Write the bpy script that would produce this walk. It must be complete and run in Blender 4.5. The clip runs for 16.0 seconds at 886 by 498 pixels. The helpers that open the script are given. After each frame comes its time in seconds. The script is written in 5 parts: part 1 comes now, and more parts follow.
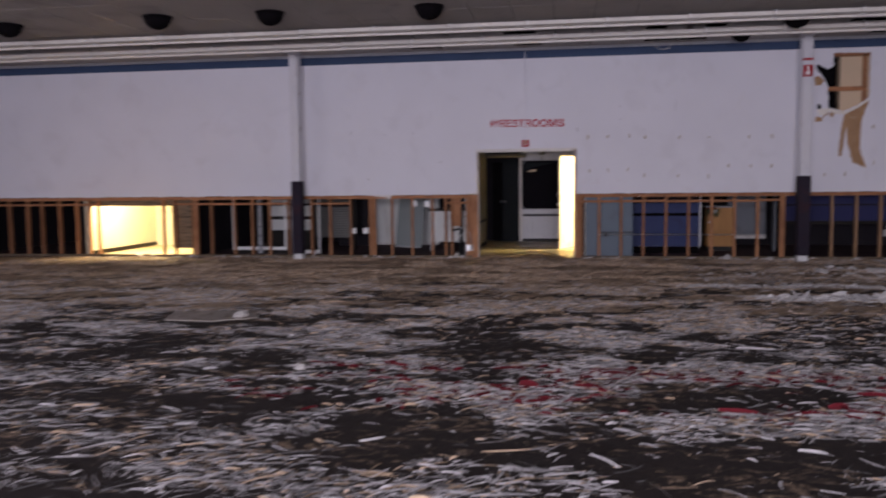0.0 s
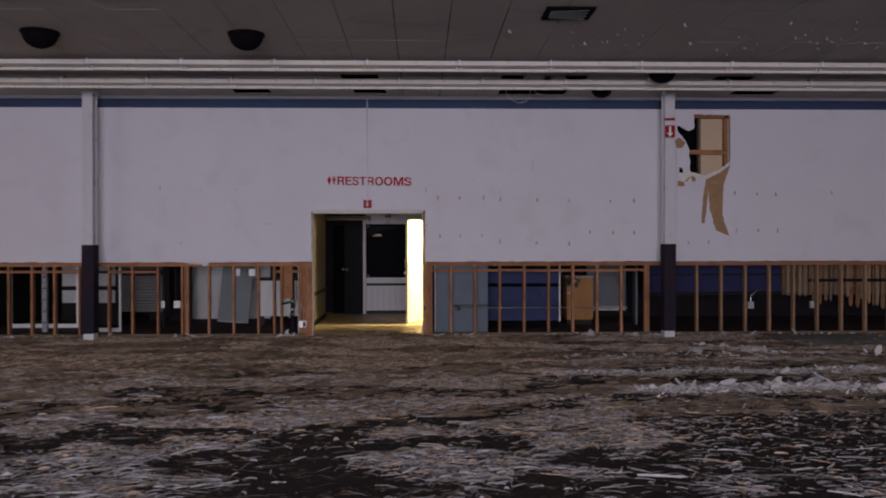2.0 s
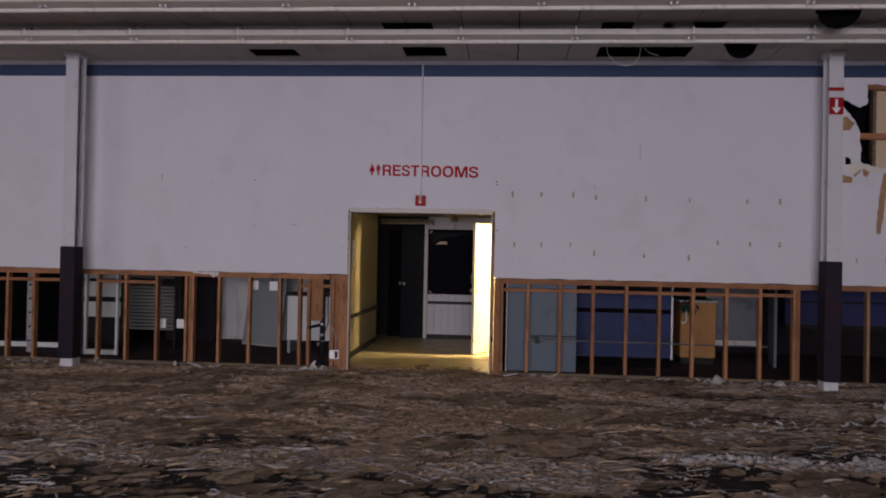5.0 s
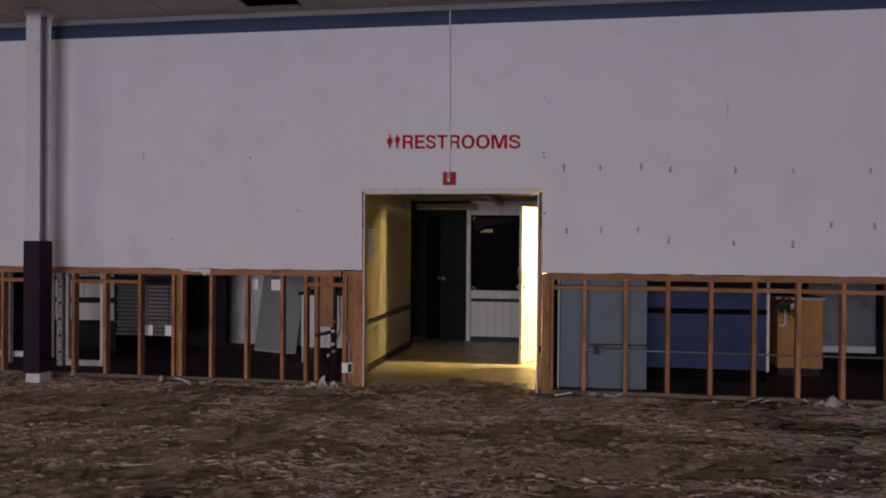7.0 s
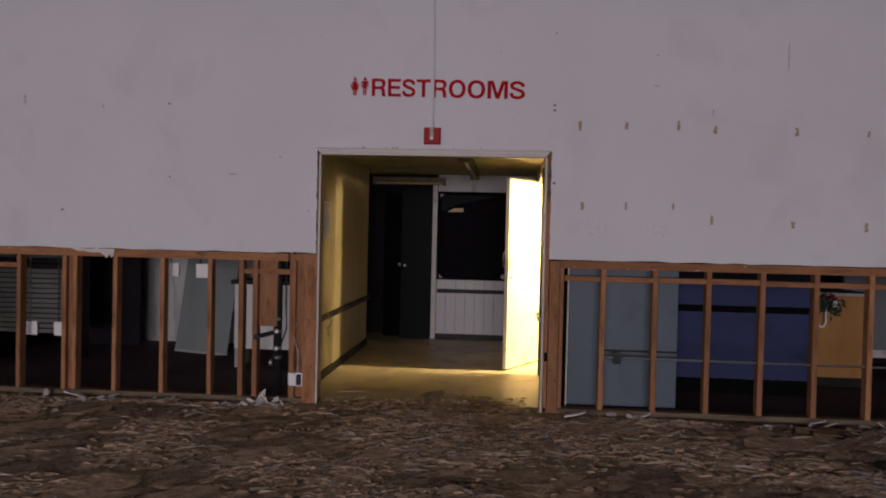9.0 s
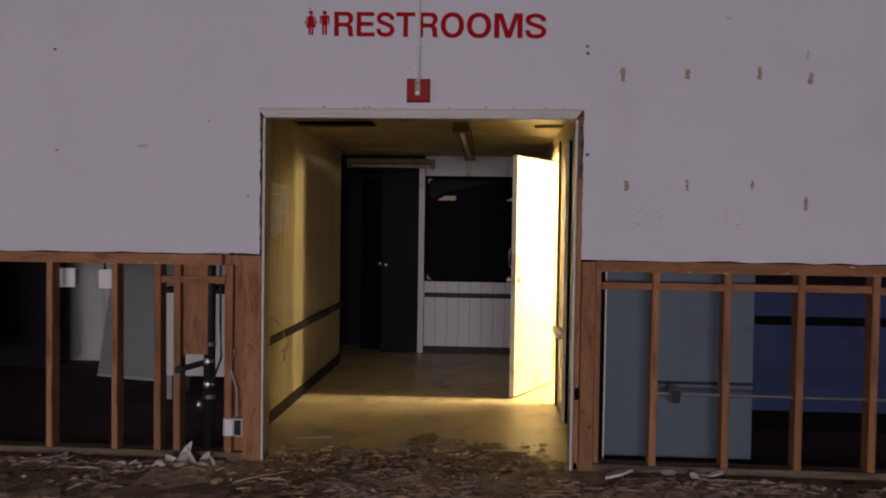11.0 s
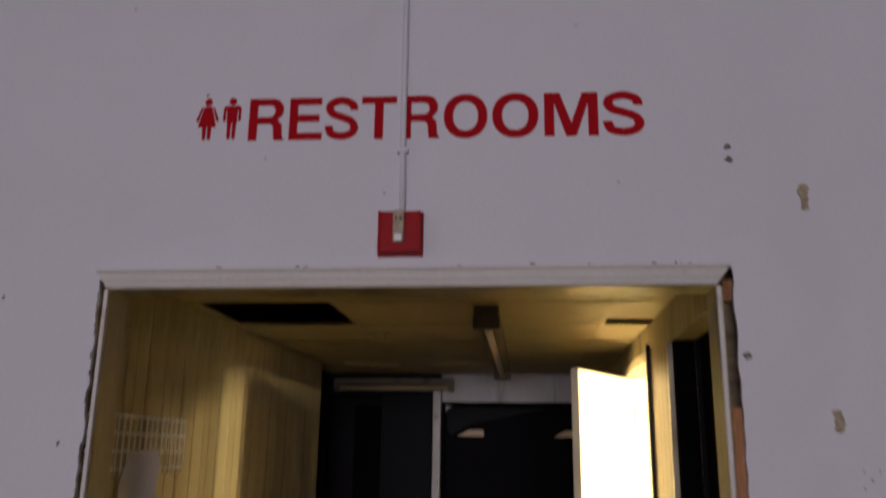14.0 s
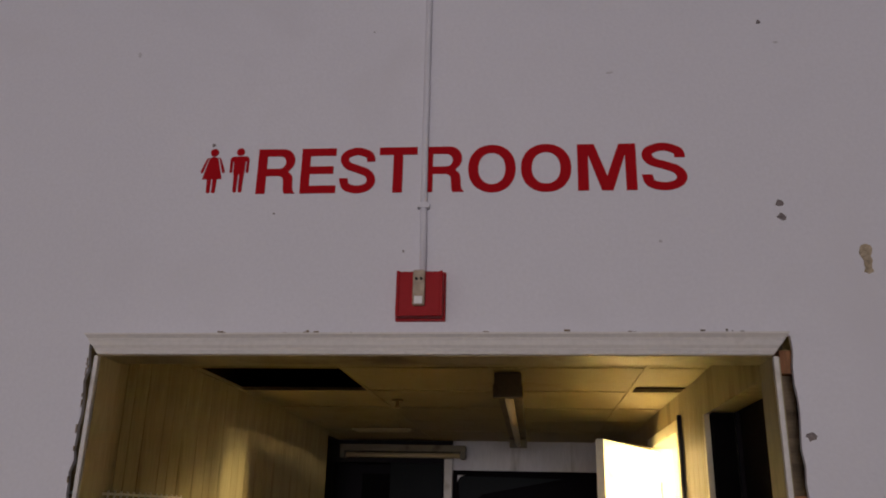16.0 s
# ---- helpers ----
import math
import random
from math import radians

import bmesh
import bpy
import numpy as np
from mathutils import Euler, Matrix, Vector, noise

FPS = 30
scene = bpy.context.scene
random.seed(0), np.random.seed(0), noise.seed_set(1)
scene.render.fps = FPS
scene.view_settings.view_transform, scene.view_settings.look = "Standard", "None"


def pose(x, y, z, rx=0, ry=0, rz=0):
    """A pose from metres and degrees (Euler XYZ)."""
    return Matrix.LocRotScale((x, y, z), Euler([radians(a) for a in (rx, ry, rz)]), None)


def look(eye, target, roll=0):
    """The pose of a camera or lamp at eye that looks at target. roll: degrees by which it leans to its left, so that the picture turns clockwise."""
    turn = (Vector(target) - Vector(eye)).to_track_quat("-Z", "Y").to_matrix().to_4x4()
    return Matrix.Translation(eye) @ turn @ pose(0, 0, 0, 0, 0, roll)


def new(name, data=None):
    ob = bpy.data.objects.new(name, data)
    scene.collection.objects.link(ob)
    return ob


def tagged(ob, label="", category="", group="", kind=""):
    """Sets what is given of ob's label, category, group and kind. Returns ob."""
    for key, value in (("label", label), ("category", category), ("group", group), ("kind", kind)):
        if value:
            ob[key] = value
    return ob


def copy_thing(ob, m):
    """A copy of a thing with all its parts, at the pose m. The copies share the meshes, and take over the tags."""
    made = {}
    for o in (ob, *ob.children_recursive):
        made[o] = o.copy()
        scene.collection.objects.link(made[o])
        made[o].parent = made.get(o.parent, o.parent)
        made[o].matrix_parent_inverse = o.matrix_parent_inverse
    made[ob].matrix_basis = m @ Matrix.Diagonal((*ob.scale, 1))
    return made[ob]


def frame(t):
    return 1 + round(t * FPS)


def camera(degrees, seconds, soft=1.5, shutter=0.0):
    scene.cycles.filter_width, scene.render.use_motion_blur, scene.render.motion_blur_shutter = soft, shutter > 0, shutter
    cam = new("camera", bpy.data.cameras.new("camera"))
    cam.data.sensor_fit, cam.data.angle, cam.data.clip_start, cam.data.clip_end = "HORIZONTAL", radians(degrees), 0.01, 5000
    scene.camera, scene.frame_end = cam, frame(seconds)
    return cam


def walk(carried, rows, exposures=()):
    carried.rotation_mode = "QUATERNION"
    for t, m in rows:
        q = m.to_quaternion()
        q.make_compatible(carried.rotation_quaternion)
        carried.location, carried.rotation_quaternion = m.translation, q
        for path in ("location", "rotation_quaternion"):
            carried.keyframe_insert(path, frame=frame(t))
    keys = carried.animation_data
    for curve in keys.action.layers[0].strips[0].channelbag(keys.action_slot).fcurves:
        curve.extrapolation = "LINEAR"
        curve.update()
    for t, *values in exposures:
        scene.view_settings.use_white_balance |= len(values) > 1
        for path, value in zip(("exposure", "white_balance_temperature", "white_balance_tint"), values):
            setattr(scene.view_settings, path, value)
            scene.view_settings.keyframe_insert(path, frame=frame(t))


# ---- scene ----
import itertools

cam = camera(57.6, 16.0, soft=1.9, shutter=0.6)
PATH = [
    (0, (0.042, 0.616, 1.485), (-0.267, 2.585, 1.319), -0.6),
    (0.5, (0.047, 1.145, 1.485), (-0.057, 3.138, 1.36), -0.0),
    (1, (0.006, 1.611, 1.521), (0.044, 3.61, 1.459), -0.5),
    (1.5, (0.108, 2.196, 1.521), (0.145, 4.195, 1.504), 0.0),
    (2, (0.089, 2.7, 1.508), (0.146, 4.7, 1.499), -0.1),
    (2.5, (0.205, 3.224, 1.488), (0.299, 5.222, 1.465), 0.2),
    (3, (0.298, 3.769, 1.487), (0.361, 5.768, 1.457), 0.9),
    (3.5, (0.303, 4.359, 1.503), (0.339, 6.358, 1.474), 1.2),
    (4, (0.341, 4.949, 1.471), (0.248, 6.947, 1.476), 1.4),
    (4.2, (0.337, 5.143, 1.494), (0.196, 7.138, 1.515), 2.0),
    (6.3, (0.426, 7.218, 1.502), (0.269, 9.212, 1.5), 0.6),
    (6.5, (0.471, 7.426, 1.503), (0.308, 9.419, 1.498), 0.5),
    (7, (0.494, 7.911, 1.515), (0.174, 9.885, 1.504), 0.4),
    (7.5, (0.296, 8.308, 1.49), (-0.035, 10.28, 1.485), 0.3),
    (8, (0.207, 8.806, 1.441), (-0.128, 10.778, 1.424), 0.7),
    (8.5, (-0.013, 9.281, 1.418), (-0.285, 11.262, 1.385), 1.4),
    (9, (-0.166, 9.725, 1.426), (-0.324, 11.718, 1.386), 1.3),
    (9.2, (-0.176, 9.903, 1.415), (-0.335, 11.897, 1.366), 1.4),
    (11.3, (-0.376, 11.781, 1.413), (-0.496, 13.777, 1.358), 0.8),
    (11.5, (-0.39, 11.968, 1.42), (-0.528, 13.963, 1.368), 0.8),
    (12, (-0.388, 12.378, 1.408), (-0.511, 14.374, 1.351), 0.8),
    (12.5, (-0.368, 12.804, 1.432), (-0.495, 14.799, 1.367), 1.4),
    (13, (-0.418, 13.231, 1.448), (-0.567, 15.225, 1.493), 1.2),
    (13.5, (-0.445, 13.61, 1.483), (-0.606, 15.593, 1.691), 1.0),
    (14, (-0.417, 13.884, 1.563), (-0.618, 15.812, 2.058), 0.8),
    (14.5, (-0.461, 14.0, 1.61), (-0.671, 15.899, 2.203), 0.9),
    (15, (-0.482, 14.054, 1.631), (-0.7, 15.946, 2.242), 1.1),
    (15.5, (-0.485, 14.072, 1.63), (-0.697, 15.961, 2.253), 1.3),
    (16, (-0.489, 14.083, 1.632), (-0.703, 15.968, 2.264), 1.3),
]
walk(cam, [(t, look(eye, target, roll)) for t, eye, target, roll in PATH],
     [(0, 0.82, 6250, 12), (1, 0.78, 6300, 10), (1.5, 0.86, 6350, 10), (2, 0.52, 6350, 10), (2.5, 0.97, 6600, 8), (3, 0.95, 6650, 9), (3.5, 0.76, 6550, 9), (4, 0.6, 6550, 10), (7, 0.57, 6650, 9), (9, 0.5, 6850, 11), (12.5, 0.37, 6600, 10), (14.5, 0.5, 6600, 8), (16, 0.52, 7000, 5)])


# ---- world and light ----
world = bpy.data.worlds.new("world")
scene.world = world
world.use_nodes = True
wn = world.node_tree.nodes
sky = wn.new("ShaderNodeTexSky")
sky.sky_type, sky.sun_disc = "NISHITA", False
sky.sun_elevation, sky.sun_rotation = radians(35), radians(200)
world.node_tree.links.new(sky.outputs["Color"], wn["Background"].inputs["Color"])
wn["Background"].inputs["Strength"].default_value = 0.08


def area(name, m, sx, sy, watts, color):
    d = bpy.data.lights.new(name, "AREA")
    d.shape, d.size, d.size_y, d.energy, d.color = "RECTANGLE", sx, sy, watts, color
    ob = new(name, d)
    ob.matrix_world = m
    return ob


def bulb(name, place, watts, color, radius):
    d = bpy.data.lights.new(name, "POINT")
    d.energy, d.color, d.shadow_soft_size = watts, color, radius
    ob = new(name, d)
    ob.location = place
    return ob


DAY = (0.92, 0.86, 1.0)
WARM = (1.0, 0.785, 0.44)
# daylight through the wide shop window and the west window of the hall's south side
area("window_light", pose(-0.8, -6.85, 1.85, 90, 0, 0), 10.0, 2.9, 1010, DAY)
area("west_window_light", pose(-12.9, 3.6, 2.2, 90, 0, -90), 6.0, 1.9, 75, DAY)
# unseen warm lamps in the side room of the corridor and in the far passage
# three uneven points, added and weighted to soften the edge of the light
for y, z, watts in ((18.16, 2.1, 310), (18.4, 2.18, 130), (18.72, 2.24, 95)):
    bulb("side_room_lamp", (1.7, y, z), watts, WARM, 0.08)
bulb("passage_bulb", (-8.9, 16.95, 1.35), 210, WARM, 0.09)

# ---- materials ----


def mat(name, base, rough=0.7, vary=0.12, scale=3.0, fine=60.0, bump=0.15, metal=0.0, tint=None, stain=0.0, stretch=(1, 1, 1), rnd=0.0, island=False, spec=0.22):
    """A base colour with broad and fine variation, stains of a second colour, relief, and a random shift per object or island."""
    m = bpy.data.materials.new(name)
    m.use_nodes = True
    nt = m.node_tree
    n, l = nt.nodes, nt.links
    bsdf = n["Principled BSDF"]
    co = n.new("ShaderNodeTexCoord")
    mp = n.new("ShaderNodeMapping")
    mp.inputs["Scale"].default_value = stretch
    l.new(co.outputs["Object"], mp.inputs["Vector"])
    big, small = n.new("ShaderNodeTexNoise"), n.new("ShaderNodeTexNoise")
    big.inputs["Scale"].default_value, big.inputs["Detail"].default_value = scale, 5
    small.inputs["Scale"].default_value, small.inputs["Detail"].default_value = fine, 4
    l.new(mp.outputs[0], big.inputs["Vector"])
    l.new(mp.outputs[0], small.inputs["Vector"])
    add = n.new("ShaderNodeMath")
    add.operation = "ADD"
    l.new(big.outputs["Fac"], add.inputs[0])
    l.new(small.outputs["Fac"], add.inputs[1])
    span = n.new("ShaderNodeMapRange")
    span.inputs["From Min"].default_value, span.inputs["From Max"].default_value = 0.6, 1.4
    span.inputs["To Min"].default_value, span.inputs["To Max"].default_value = 1 - vary, 1 + vary
    l.new(add.outputs[0], span.inputs["Value"])
    fac = span.outputs[0]
    if rnd:
        if island:
            g = n.new("ShaderNodeNewGeometry")
            r = g.outputs["Random Per Island"]
        else:
            r = n.new("ShaderNodeObjectInfo").outputs["Random"]
        rr = n.new("ShaderNodeMapRange")
        rr.inputs["To Min"].default_value, rr.inputs["To Max"].default_value = 1 - rnd, 1 + rnd
        l.new(r, rr.inputs["Value"])
        mul = n.new("ShaderNodeMath")
        mul.operation = "MULTIPLY"
        l.new(fac, mul.inputs[0])
        l.new(rr.outputs[0], mul.inputs[1])
        fac = mul.outputs[0]
    sc = n.new("ShaderNodeVectorMath")
    sc.operation = "SCALE"
    sc.inputs[0].default_value = base
    l.new(fac, sc.inputs["Scale"])
    col = sc.outputs["Vector"]
    if tint:
        st = n.new("ShaderNodeTexNoise")
        st.inputs["Scale"].default_value, st.inputs["Detail"].default_value, st.inputs["Distortion"].default_value = scale * 1.7, 8, 0.6
        l.new(mp.outputs[0], st.inputs["Vector"])
        ramp = n.new("ShaderNodeMapRange")
        ramp.inputs["From Min"].default_value, ramp.inputs["From Max"].default_value = 0.62 - 0.25 * stain, 0.78 - 0.2 * stain
        l.new(st.outputs["Fac"], ramp.inputs["Value"])
        mix = n.new("ShaderNodeMix")
        mix.data_type = "RGBA"
        l.new(ramp.outputs[0], mix.inputs["Factor"])
        l.new(col, mix.inputs[6])
        mix.inputs[7].default_value = (*tint, 1)
        col = mix.outputs[2]
    l.new(col, bsdf.inputs["Base Color"])
    bsdf.inputs["Roughness"].default_value, bsdf.inputs["Metallic"].default_value = rough, metal
    bsdf.inputs["Specular IOR Level"].default_value = spec
    if bump:
        b = n.new("ShaderNodeBump")
        b.inputs["Strength"].default_value, b.inputs["Distance"].default_value = bump, 0.01
        l.new(add.outputs[0], b.inputs["Height"])
        l.new(b.outputs[0], bsdf.inputs["Normal"])
    return m


M_WALL = mat("lilac_white_paint", (0.70, 0.69, 0.74), 0.75, 0.05, 1.1, 90, 0.06, tint=(0.66, 0.647, 0.69), stain=0.3)
M_BLUE = mat("navy_paint", (0.04, 0.064, 0.125), 0.7, 0.15, 1.2, 60, 0.1)
M_GREYBAND = mat("grey_trim_paint", (0.42, 0.42, 0.44), 0.7, 0.1, 1.5, 60, 0.1)
M_STUD = mat("framing_lumber", (0.345, 0.165, 0.082), 0.8, 0.3, 5, 45, 0.4, tint=(0.21, 0.09, 0.045), stain=0.45, stretch=(3, 3, 0.5), rnd=0.25)
M_PLATE = mat("framing_plate", (0.345, 0.16, 0.078), 0.8, 0.25, 5, 45, 0.3, tint=(0.22, 0.1, 0.052), stain=0.4, stretch=(0.5, 3, 3), rnd=0.2)
M_DIRTY_WOOD = mat("dirty_lumber", (0.20, 0.15, 0.10), 0.9, 0.3, 3, 50, 0.4, tint=(0.09, 0.07, 0.05), stain=0.6, stretch=(0.6, 4, 4), rnd=0.1)
M_GYPSUM = mat("gypsum_core", (0.72, 0.68, 0.62), 0.95, 0.12, 8, 120, 0.5)
M_PAPER = mat("torn_kraft_paper", (0.36, 0.22, 0.12), 0.9, 0.18, 6, 80, 0.4, tint=(0.45, 0.31, 0.2), stain=0.2)
M_CREAM = mat("cream_backer_board", (0.62, 0.48, 0.33), 0.85, 0.1, 2, 60, 0.1)
M_SHRED = mat("shredded_vinyl", (0.35, 0.33, 0.325), 0.75, 0.25, 1.1, 40, 0.2, rnd=0.72, island=True)
M_SHRED_BROWN = mat("shredded_brown_backing", (0.42, 0.305, 0.208), 0.9, 0.25, 1.3, 40, 0.2, rnd=0.75, island=True)
M_SHRED_RED = mat("red_carpet_shred", (0.105, 0.014, 0.019), 0.95, 0.3, 3, 60, 0.3, rnd=0.5, island=True, spec=0.08)
M_TAN = mat("brown_mastic_film", (0.40, 0.30, 0.205), 0.85, 0.4, 9.0, 60, 0.6, tint=(0.2, 0.14, 0.09), stain=0.5, rnd=0.45, island=True)
M_CHUNK = mat("plaster_chunk", (0.58, 0.555, 0.54), 0.9, 0.2, 6, 70, 0.6, rnd=0.35, island=True)
M_CONCRETE = mat("bare_concrete", (0.20, 0.20, 0.185), 0.8, 0.2, 1.5, 40, 0.3)
M_COLW = mat("column_white_paint", (0.62, 0.61, 0.64), 0.55, 0.07, 2, 60, 0.08, tint=(0.45, 0.42, 0.42), stain=0.1)
M_COLD = mat("column_dark_paint", (0.022, 0.016, 0.026), 0.8, 0.2, 3, 60, 0.1, tint=(0.05, 0.016, 0.02), stain=0.2, spec=0.2)
M_CONC_FOOT = mat("white_footing", (0.66, 0.65, 0.64), 0.9, 0.15, 8, 90, 0.4)
M_CEIL = mat("grey_ceiling_tile", (0.43, 0.4, 0.37), 0.9, 0.14, 0.8, 110, 0.25, tint=(0.33, 0.3, 0.28), stain=0.25)
# black of some fittings, and of sheets that stand in for unlit space
M_BLACK = mat("void_and_fitting_black", (0.006, 0.005, 0.006), 0.9, 0.2, 4, 40, 0.1, spec=0.05)
M_STRIP = mat("aged_white_enamel", (0.70, 0.66, 0.60), 0.45, 0.12, 3, 60, 0.05, tint=(0.42, 0.35, 0.28), stain=0.15)
M_RED = mat("red_vinyl_lettering", (0.40, 0.004, 0.010), 0.6, 0.06, 4, 80, 0.0, spec=0.08)
M_REDBOX = mat("red_plastic", (0.33, 0.007, 0.012), 0.45, 0.12, 6, 80, 0.02, spec=0.15)
M_LENS = mat("yellowed_clear_plastic", (0.42, 0.34, 0.26), 0.25, 0.25, 30, 90, 0.1)
M_WHITE = mat("white_plastic", (0.82, 0.81, 0.80), 0.4, 0.06, 6, 80, 0.02)
M_CASING = mat("casing_white_paint", (0.66, 0.63, 0.60), 0.55, 0.08, 4, 70, 0.08, tint=(0.36, 0.32, 0.28), stain=0.12)
M_PANEL = mat("yellowed_wall_panelling", (0.37, 0.315, 0.195), 0.45, 0.22, 2.5, 50, 0.06, tint=(0.21, 0.165, 0.095), stain=0.45, stretch=(2, 2, 0.25), rnd=0.07)
M_PANELW = mat("white_wall_panelling", (0.60, 0.59, 0.62), 0.5, 0.12, 2.5, 50, 0.06, tint=(0.3, 0.28, 0.27), stain=0.25, stretch=(2, 2, 0.3))
M_DARKTRIM = mat("dark_trim", (0.014, 0.011, 0.009), 0.5, 0.2, 5, 60, 0.1)
M_VINYLFLOOR = mat("yellowed_vinyl_floor", (0.60, 0.505, 0.325), 0.4, 0.2, 2.0, 40, 0.08, tint=(0.36, 0.29, 0.185), stain=0.35)
M_CORCEIL = mat("corridor_ceiling_tile", (0.40, 0.35, 0.22), 0.6, 0.12, 3, 90, 0.9, tint=(0.33, 0.27, 0.16), stain=0.2)
M_DOORW = mat("cream_door_paint", (0.66, 0.61, 0.485), 0.45, 0.08, 3, 60, 0.03, tint=(0.46, 0.38, 0.25), stain=0.2)
M_DOORD = mat("charcoal_door_paint", (0.012, 0.014, 0.016), 0.7, 0.15, 3, 60, 0.03, spec=0.12)
M_STEEL = mat("worn_steel", (0.62, 0.62, 0.63), 0.35, 0.15, 10, 80, 0.05, metal=1.0)
M_GALV = mat("dull_galvanised", (0.22, 0.22, 0.215), 0.55, 0.35, 14, 80, 0.15, metal=0.6, tint=(0.06, 0.05, 0.045), stain=0.4)
M_BRASS = mat("brass_knob_metal", (0.62, 0.50, 0.28), 0.3, 0.1, 10, 80, 0.02, metal=1.0)
M_IRON = mat("black_iron_pipe", (0.02, 0.02, 0.021), 0.5, 0.3, 10, 70, 0.3)
M_GREYDOOR = mat("blue_grey_enamel", (0.118, 0.15, 0.186), 0.5, 0.08, 2, 60, 0.04, tint=(0.1, 0.12, 0.145), stain=0.15)
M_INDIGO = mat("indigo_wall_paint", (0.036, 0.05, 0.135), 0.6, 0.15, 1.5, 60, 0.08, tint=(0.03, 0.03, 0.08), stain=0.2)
# near-black: the shade of the back rooms is put into this colour
M_BACK = mat("near_black_room_wall", (0.022, 0.019, 0.023), 0.9, 0.25, 1.5, 50, 0.15, spec=0.1)
M_BACKFLOOR = mat("dirty_room_floor", (0.11, 0.07, 0.075), 0.9, 0.4, 2, 40, 0.4)
M_GREYWALL = mat("pale_grey_wall", (0.40, 0.40, 0.41), 0.7, 0.1, 2, 60, 0.06, tint=(0.25, 0.23, 0.22), stain=0.2)
M_PALEWALL = mat("pale_washroom_wall", (0.72, 0.715, 0.69), 0.6, 0.1, 2, 60, 0.06, tint=(0.4, 0.37, 0.34), stain=0.25, stretch=(2, 2, 0.4))
M_DIMWALL = mat("dingy_blue_grey_wall", (0.19, 0.20, 0.22), 0.8, 0.12, 2, 60, 0.06, tint=(0.12, 0.12, 0.13), stain=0.3)
# darker version of the indigo, for the rear wall only
M_INDIGO_DARK = mat("darker_indigo_paint", (0.036, 0.038, 0.108), 0.8, 0.15, 1.5, 60, 0.08, spec=0.2)
M_WEB = mat("grimy_grey_steel", (0.15, 0.147, 0.138), 0.7, 0.25, 3, 60, 0.15, spec=0.3)
M_DRYWOOD = mat("dry_pale_lumber", (0.36, 0.215, 0.12), 0.85, 0.3, 5, 45, 0.35, tint=(0.2, 0.12, 0.07), stain=0.4, stretch=(7, 7, 0.6), rnd=0.2)
M_OCHRE = mat("ochre_wood_veneer", (0.42, 0.21, 0.07), 0.5, 0.15, 3, 60, 0.05, stretch=(4, 4, 0.6))
M_SLAT = mat("pale_wood_lath", (0.34, 0.24, 0.16), 0.85, 0.25, 4, 50, 0.3, stretch=(4, 4, 0.5), rnd=0.35)
M_GREEN = mat("faded_leaf_green", (0.03, 0.062, 0.036), 0.8, 0.2, 8, 60, 0.1, rnd=0.4, island=True)
M_GLASS = mat("black_window_film", (0.004, 0.003, 0.005), 0.6, 0.1, 3, 40, 0.05, spec=0.04)
# stained enamel, its colour darkened to stand for the corridor's dimness
M_DIM_ENAMEL = mat("dimmed_stained_enamel", (0.2, 0.175, 0.125), 0.6, 0.2, 3, 60, 0.08, tint=(0.1, 0.085, 0.06), stain=0.3)
# the warm lamp's amber reflection is put into the tube's colour
M_AMBER = mat("amber_reflection_tube", (0.5, 0.4, 0.24), 0.3, 0.08, 6, 80, 0.0)
M_LIGHTPLY = mat("plain_cream_wall", (0.66, 0.60, 0.44), 0.7, 0.06, 2, 60, 0.05)


